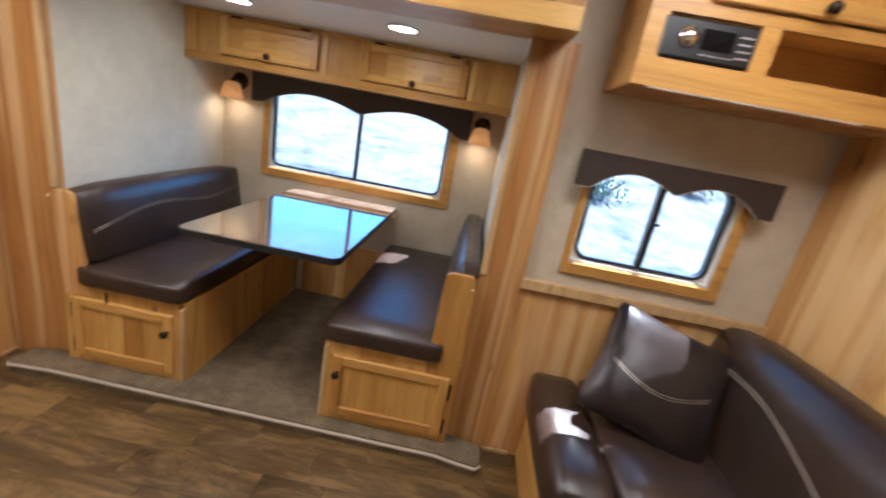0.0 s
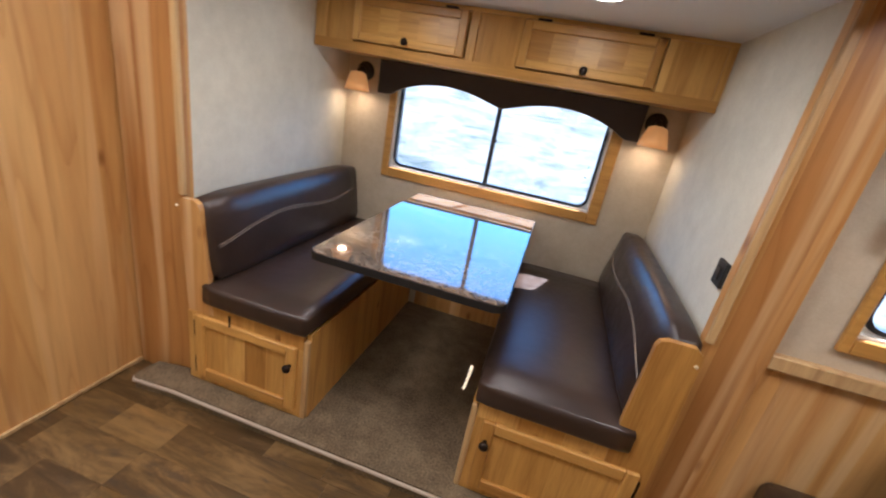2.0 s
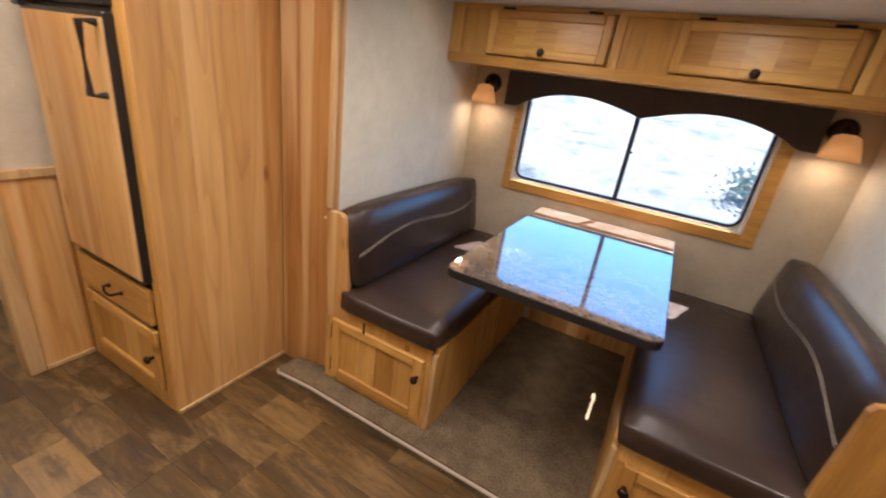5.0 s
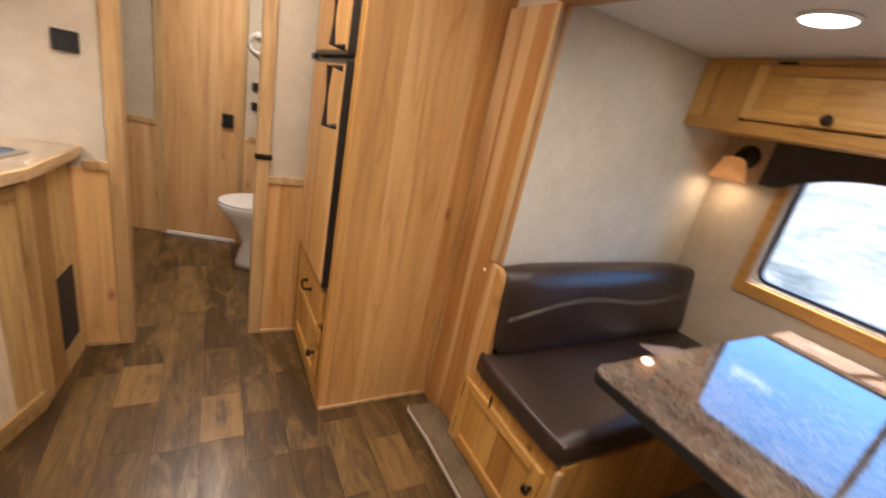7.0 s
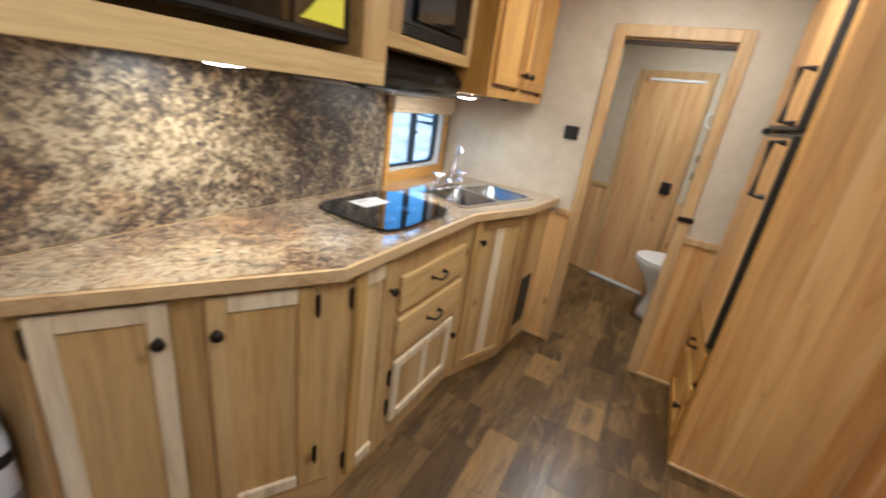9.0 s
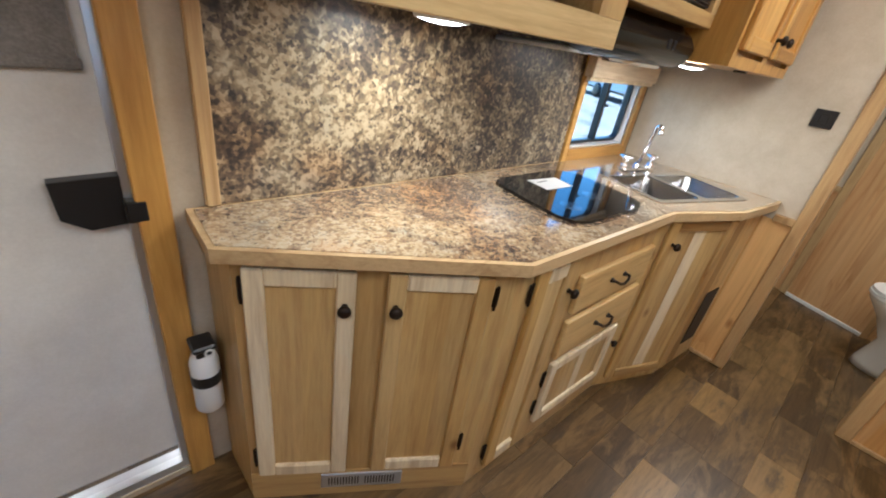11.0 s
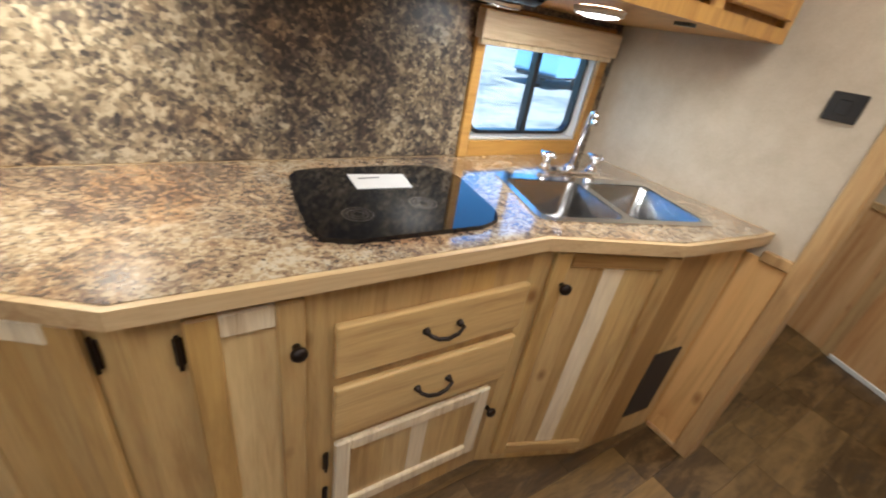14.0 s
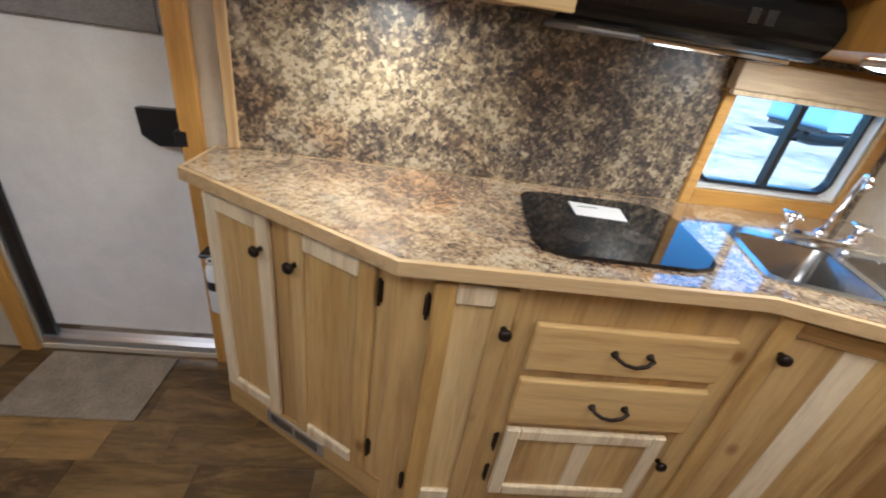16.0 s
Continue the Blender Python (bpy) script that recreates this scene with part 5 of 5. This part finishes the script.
fe = thing("fire_extinguisher", "small white fire extinguisher with black head beside the entry door", "fire extinguisher", (-0.352, SOUTH_Y + 0.055, 0.315))
part("bottle", lathe([(0, 0), (0.03, 0), (0.036, 0.008), (0.036, 0.17), (0.028, 0.195), (0.014, 0.205), (0, 0.205)], None, 24), white_plastic, fe, "white bottle", smooth=True)
part("strap", lathe([(0.037, 0.10), (0.038, 0.10), (0.038, 0.135), (0.037, 0.135)], None, 24), black, fe)
part("gauge", lathe([(0.007, 0), (0.012, 0), (0.012, 0.003), (0.007, 0.003)], pose(-0.006, 0.051, 0.232, -90, 0, 0), 16), white_plastic, fe, "white gauge ring")
part("head", boxes([(-0.02, -0.02, 0.2, 0.02, 0.03, 0.235), (-0.025, -0.015, 0.235, 0.03, 0.05, 0.25)], 0.004), black, fe)

# switch plates
def plate(name, label, m, w=0.045, h=0.045):
    p = thing(name, label, "switch")
    p.matrix_world = m
    part("plate", box(-w / 2 - 0.008, -0.012, -h / 2 - 0.008, w / 2 + 0.008, 0, h / 2 + 0.008, 0.003), black, p)
    part("rocker", box(-w / 4, -0.016, -h / 3, w / 4, -0.012, h / 3, 0.002), black, p)


plate("light_switch", "black double light switch beside the bathroom doorway", pose(BATH_X, 0.155, 1.263, 0, 0, 90), 0.06, 0.055)
plate("light_switch", "black light switch on the pale slide wall", pose(SR, 1.64, 0.995, 0, 0, -90), 0.05, 0.06)

# ---- fridge tower ----
FX, FY = -1.915, 1.02
ft = thing("fridge_tower", "tall hickory tower that houses the fridge, beside the dinette slide", "cabinet")
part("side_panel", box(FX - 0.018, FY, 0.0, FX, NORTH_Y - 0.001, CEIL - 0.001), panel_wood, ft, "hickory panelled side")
part("shoe", box(FX, FY, 0.0, FX + 0.012, NORTH_Y - 0.031, 0.018, 0.003), trim_wood, ft)
part("frame", boxes([(FX - 0.06, FY - 0.004, 0, FX - 0.018, FY + 0.016, CEIL - 0.001), (BATH_X + 0.02, FY - 0.004, 0, BATH_X + 0.05, FY + 0.016, CEIL - 0.001), (BATH_X + 0.05, FY - 0.004, 0, FX - 0.06, FY + 0.016, 0.08)], 0.002), wood_v, ft)
dr = part("drawer_front", box(-2.47, FY - 0.024, 0.385, -1.975, FY - 0.004, 0.53, 0.006, 2), wood_h, ft)
bar_pull(dr, -2.2, FY - 0.024, 0.455)
d = panel_door(ft, -2.47, -1.975, 0.09, 0.36, FY - 0.004, wood_h, wood_v, wood_v, slats=4)
knob(d, -2.0, FY - 0.022, 0.24)
fg = thing("fridge", "fridge with hickory door panels, black frame and black bar handles", "fridge")
part("carcass", box(-2.50, FY + 0.017, 0.55, -1.955, NORTH_Y - 0.01, 1.93), black, fg)
for z0, z1, hz0, hz1 in ((0.56, 1.395, 1.175, 1.365), (1.41, 1.90, 1.43, 1.60)):
    dd = part("door", boxes([(-2.49, FY - 0.03, z0, -1.965, FY + 0.016, z1)], 0.004), black, fg, "black framed fridge door")
    part("door_panel", box(-2.475, FY - 0.034, z0 + 0.015, -1.972, FY - 0.03, z1 - 0.015), panel_wood, dd, "hickory door panel")
    part("handle", tube([(-2.0, FY - 0.034, hz0), (-2.0, FY - 0.075, hz0), (-2.0, FY - 0.075, hz1), (-2.0, FY - 0.034, hz1)], 0.011, 8), black, dd, "black bar handle")
part("hinge_bar", box(-2.50, FY - 0.045, 1.388, -2.45, FY - 0.02, 1.412, 0.003), black, fg)

# ---- bath ----
P = lambda u, y=0.0, z=0.0: far_m @ Vector((u, y, z))
LF = (FAR_B - FAR_A).length
K = LF / (FAR_B.y - FAR_A.y)


def far_part(name, u0, u1, z0, z1, t, mat, parent=None, label="", y1=None, bevel=0.002, **tags):
    bm = box(u0, -t, z0, u1, 0 if y1 is None else y1, z1, bevel)
    bm.transform(far_m @ Matrix(((1, 0, 0, 0), (0, 1, 0, 0), (0, 0, 1, 0), (0, 0, 0, 1))))
    return part(name, bm, mat, parent, label, **tags)


U = lambda y: (y + 0.075 - FAR_A.y) * K
far_part("wainscot_far", U(-0.69), U(0.22), 0, 0.80, 0.006, bath_wood, kind="structure", label="hickory panelled wainscot")
far_part("wainscot_far", U(0.72), U(1.5), 0, 0.80, 0.006, bath_wood, kind="structure", label="hickory panelled wainscot")
far_part("chair_rail", U(-0.69), U(0.22), 0.79, 0.825, 0.018, trim_wood, kind="structure")
far_part("chair_rail", U(0.76), U(1.5), 0.79, 0.825, 0.018, trim_wood, kind="structure")
bd = thing("door_2", "closed hickory panelled door with a black latch in the slanting wall", "door")
bd["kind"] = "structure"
far_part("leaf", U(0.25), U(0.70), 0.02, 1.70, 0.02, bath_wood, bd)
far_part("threshold", U(0.25), U(0.70), 0.0, 0.025, 0.03, white_plastic, bd, "white threshold")
far_part("head_strip", U(0.30), U(0.68), 1.675, 1.695, 0.03, white_plastic, bd)
far_part("latch", U(0.60), U(0.67), 0.86, 0.95, 0.04, black, bd, "black latch")
far_part("casing", U(0.20), U(0.25), 0.0, 1.75, 0.024, trim_wood, bd)
far_part("casing", U(0.70), U(0.73), 0.0, 1.75, 0.024, trim_wood, bd)
far_part("casing", U(0.25), U(0.70), 1.70, 1.75, 0.024, trim_wood, bd)

for yy, zz in ((0.80, 1.03), (0.80, 1.16)):
    pl = thing("wall_outlet", "small black wall plate on the papered bathroom wall", "outlet", (0, 0, 0), 0, "bathroom wall plates")
    far_part("plate", U(yy) - 0.035, U(yy) + 0.035, zz - 0.025, zz + 0.03, 0.012, black, pl)
tr = thing("towel_ring", "white towel ring on the papered bathroom wall", "towel ring")
ringp = [P(U(0.80) + 0.058 * math.cos(radians(a)), -0.03, 1.44 + 0.058 * math.sin(radians(a))) for a in range(0, 361, 15)]
part("ring", tube(ringp, 0.006, 8), white_plastic, tr, smooth=True)
far_part("mount", U(0.80) - 0.015, U(0.80) + 0.015, 1.475, 1.51, 0.035, white_plastic, tr)
part("door_track", box(BATH_X - 0.05, 0.307, 1.72, BATH_X + 0.004, 0.783, 1.7345), bronze, kind="structure", label="dark sliding door track")
cb = thing("casing_catch", "dark bronze door catch on the bathroom casing", "catch")
part("plate", box(BATH_X + 0.018, 0.775, 0.925, BATH_X + 0.03, 0.85, 0.95, 0.004), bronze, cb)

toil = thing("toilet", "white porcelain pedestal toilet with a closed lid in the bathroom", "toilet", (-3.42, 0.90, 0), 0)
toil.scale = (1.06, 1.06, 1.02)
rings = []
bm = bmesh.new()
for z, a, b, yo in ((0.0, 0.10, 0.14, 0.0), (0.04, 0.095, 0.135, 0.0), (0.18, 0.075, 0.10, 0.0), (0.30, 0.11, 0.15, -0.01), (0.39, 0.165, 0.21, -0.02), (0.415, 0.17, 0.215, -0.02)):
    rings.append([bm.verts.new((a * math.cos(2 * math.pi * i / 28), yo + b * math.sin(2 * math.pi * i / 28), z)) for i in range(28)])
for a, b in zip(rings, rings[1:]):
    for i in range(28):
        bm.faces.new((a[i], a[(i + 1) % 28], b[(i + 1) % 28], b[i]))
bm.faces.new(rings[0][::-1]), bm.faces.new(rings[-1])
part("bowl", bm, porcelain, toil, smooth=True)
ell = [(0.178 * math.cos(2 * math.pi * i / 32), -0.02 + 0.225 * math.sin(2 * math.pi * i / 32)) for i in range(32)]
part("seat", prism(ell, 0.418, 0.436), porcelain, toil)
part("lid", prism([(x * 0.98, y * 0.985) for x, y in ell], 0.439, 0.455), porcelain, toil, "closed white lid")
part("tank", box(-0.15, 0.17, 0.32, 0.15, 0.30, 0.47, 0.02, 3), porcelain, toil)
downlight(-3.2, 0.55, CEIL, 12)
# three assumed aisle lights, out of view, added to fill the main area
downlight(-1.9, 0.6, CEIL, 11, (1.0, 0.87, 0.7), 0.2, 0.006, aisle_fill_glow)
downlight(-0.7, 0.95, CEIL, 11, (1.0, 0.87, 0.7), 0.2, 0.006, aisle_fill_glow)
downlight(0.6, 0.7, CEIL, 9.5, (1.0, 0.87, 0.7), 0.2, 0.006, aisle_fill_glow)

# ---- outside ----
GZ = -0.7


def shrub(x, y, r, seed):
    """A dry bush: short stems and a ragged crown of small leaves."""
    rn = random.Random(seed)
    t = thing("shrub", "grey-green dry shrub on the slope beyond the trailer", "shrub", (x, y, hill_z(y)), rn.uniform(0, 360), "shrubs")
    st = bmesh.new()
    for i in range(6):
        a, k = rn.uniform(0, 6.3), rn.uniform(0.3, 0.8) * r
        add_tube(st, [(0, 0, -0.1), (0.4 * k * math.cos(a), 0.4 * k * math.sin(a), 0.5 * k), (k * math.cos(a), k * math.sin(a), 1.1 * k)], 0.02 * r + 0.005, 5)
    part("stem", st, bark, t)
    lf = bmesh.new()
    for i in range(420):
        a, b, k = rn.uniform(0, 6.3), rn.uniform(-0.2, 1.4), r * rn.uniform(0.35, 1.0) * (0.75 + 0.3 * math.sin(3 * i))
        p = Vector((k * math.cos(a) * math.cos(b), k * math.sin(a) * math.cos(b), 0.25 * r + 0.85 * k * math.sin(b)))
        q = Euler((rn.uniform(0, 3), rn.uniform(0, 3), rn.uniform(0, 3))).to_matrix()
        w = r * rn.uniform(0.05, 0.1)
        vs = [lf.verts.new(p + q @ Vector(c)) for c in ((-w, 0, 0), (0, -0.5 * w, 0), (w, 0, 0), (0, 0.5 * w, 0))]
        lf.faces.new(vs)
    part("foliage", lf, leaf_mat, t)


def hill_z(y):
    return GZ + max(0.0, y - 9.0) * 0.2 - 0.02


bark, _, _, _ = material("bark", 0.9, 0, (0.12, 0.09, 0.07))
leaf_mat, n_, l_, b_ = material("dry_leaves", 0.8)
l_.new(ramp(n_, l_, noise_tex(n_, l_, coords(n_, l_, (1, 1, 1)), 3, 3), [(0.3, (0.2, 0.24, 0.2)), (0.7, (0.32, 0.35, 0.28))]), b_.inputs["Base Color"])
hb = bmesh.new()
rn = random.Random(9)
grid = [[hb.verts.new((x * 4.0 - 90, y, hill_z(y) + (rn.uniform(-0.06, 0.12) if y > 9.1 else -0.01))) for x in range(46)] for y in [9 + 1.6 * k + 0.05 * k * k for k in range(30)]]
for a, b in zip(grid, grid[1:]):
    for i in range(45):
        hb.faces.new((a[i], a[i + 1], b[i + 1], b[i]))
part("ground_slope", hb, sand, kind="structure", label="dry slope rising behind the trailer", smooth=True)
for i in range(34):
    shrub(rn.uniform(-24, 16), rn.uniform(11, 34), rn.uniform(0.4, 1.0), i + 20)


def parked_trailer(x, y, turn, paint, label, ln=5.6, h=2.3):
    t = thing("parked_trailer", label, "trailer", (x, y, GZ), turn, "parked trailers")
    part("body", prism(round_rect(-ln / 2, 0.55, ln / 2, h, 0.18, 4), -1.05, 1.05, UPRIGHT), paint, t)
    part("frame", box(-ln / 2 - 0.9, -0.9, 0.42, ln / 2, 0.9, 0.56), black, t, "black chassis")
    for k in (-0.45, 0.45):
        for sd in (-1.06, 1.06):
            w = part("wheel", lathe([(0, -0.1), (0.2, -0.1), (0.36, -0.09), (0.38, 0), (0.36, 0.09), (0.2, 0.1), (0, 0.1)], pose(k, sd, 0.38, 90, 0, 0), 20), black, t, smooth=True)
    for k in range(3):
        a = -ln / 2 + 0.7 + k * 1.6
        part("window", box(a, -1.07, 1.4, a + 0.7, 1.07, 1.85), gloss_black, t)


blue_paint, _, _, _ = material("blue_paint", 0.35, 0, (0.16, 0.3, 0.42))
grey_paint, _, _, _ = material("white_paint", 0.4, 0, (0.6, 0.62, 0.65))
parked_trailer(-17.5, -15, 20, blue_paint, "pale blue parked trailer on the yard")
parked_trailer(-10, -19, 14, grey_paint, "pale grey parked trailer on the yard")
parked_trailer(-25, -12, 60, grey_paint, "pale grey parked trailer on the yard")
# ---- floor planks ----
W = 0.148
rnd = random.Random(5)
mesh_cache = {}
floor_ob = bpy.data.objects["floor"]
y = -0.746
GOLD = ((-2.36, 0.29), (-2.10, 0.59), (-1.70, 1.18), (-0.08, -0.31), (-1.30, 0.29))   # blocks that stand out pale
while y < 1.6:
    x, y1 = -4.6, min(y + W, 1.6)
    while x < 1.24:
        ln = rnd.choice((0.24, 0.24, 0.36, 0.48, 0.6))
        gold = False
        for gx, gy in GOLD:
            if abs(gy - y) < 0.05:
                if x < gx - 0.02 < x + ln + 0.12:
                    ln = gx - x
                elif abs(x - gx) < 0.03:
                    ln, gold = 0.25, True
        b = min(x + ln, 1.24)
        key = (round(b - x, 3), round(y1 - max(y, -0.67), 3), gold or rnd.random() < 0.06)
        if key not in mesh_cache:
            bm = box(0, 0, 0, key[0] - 0.001, key[1] - 0.001, 0.012)
            me = bpy.data.meshes.new("plank")
            bm.to_mesh(me)
            bm.free()
            me.materials.append(vinyl_gold if key[2] else vinyl)
            mesh_cache[key] = me
        p = new("plank", mesh_cache[key])
        p.location = (x, max(y, -0.67), -0.012)
        p.parent = floor_ob
        x = b if b < 1.24 else 9
    y = y1
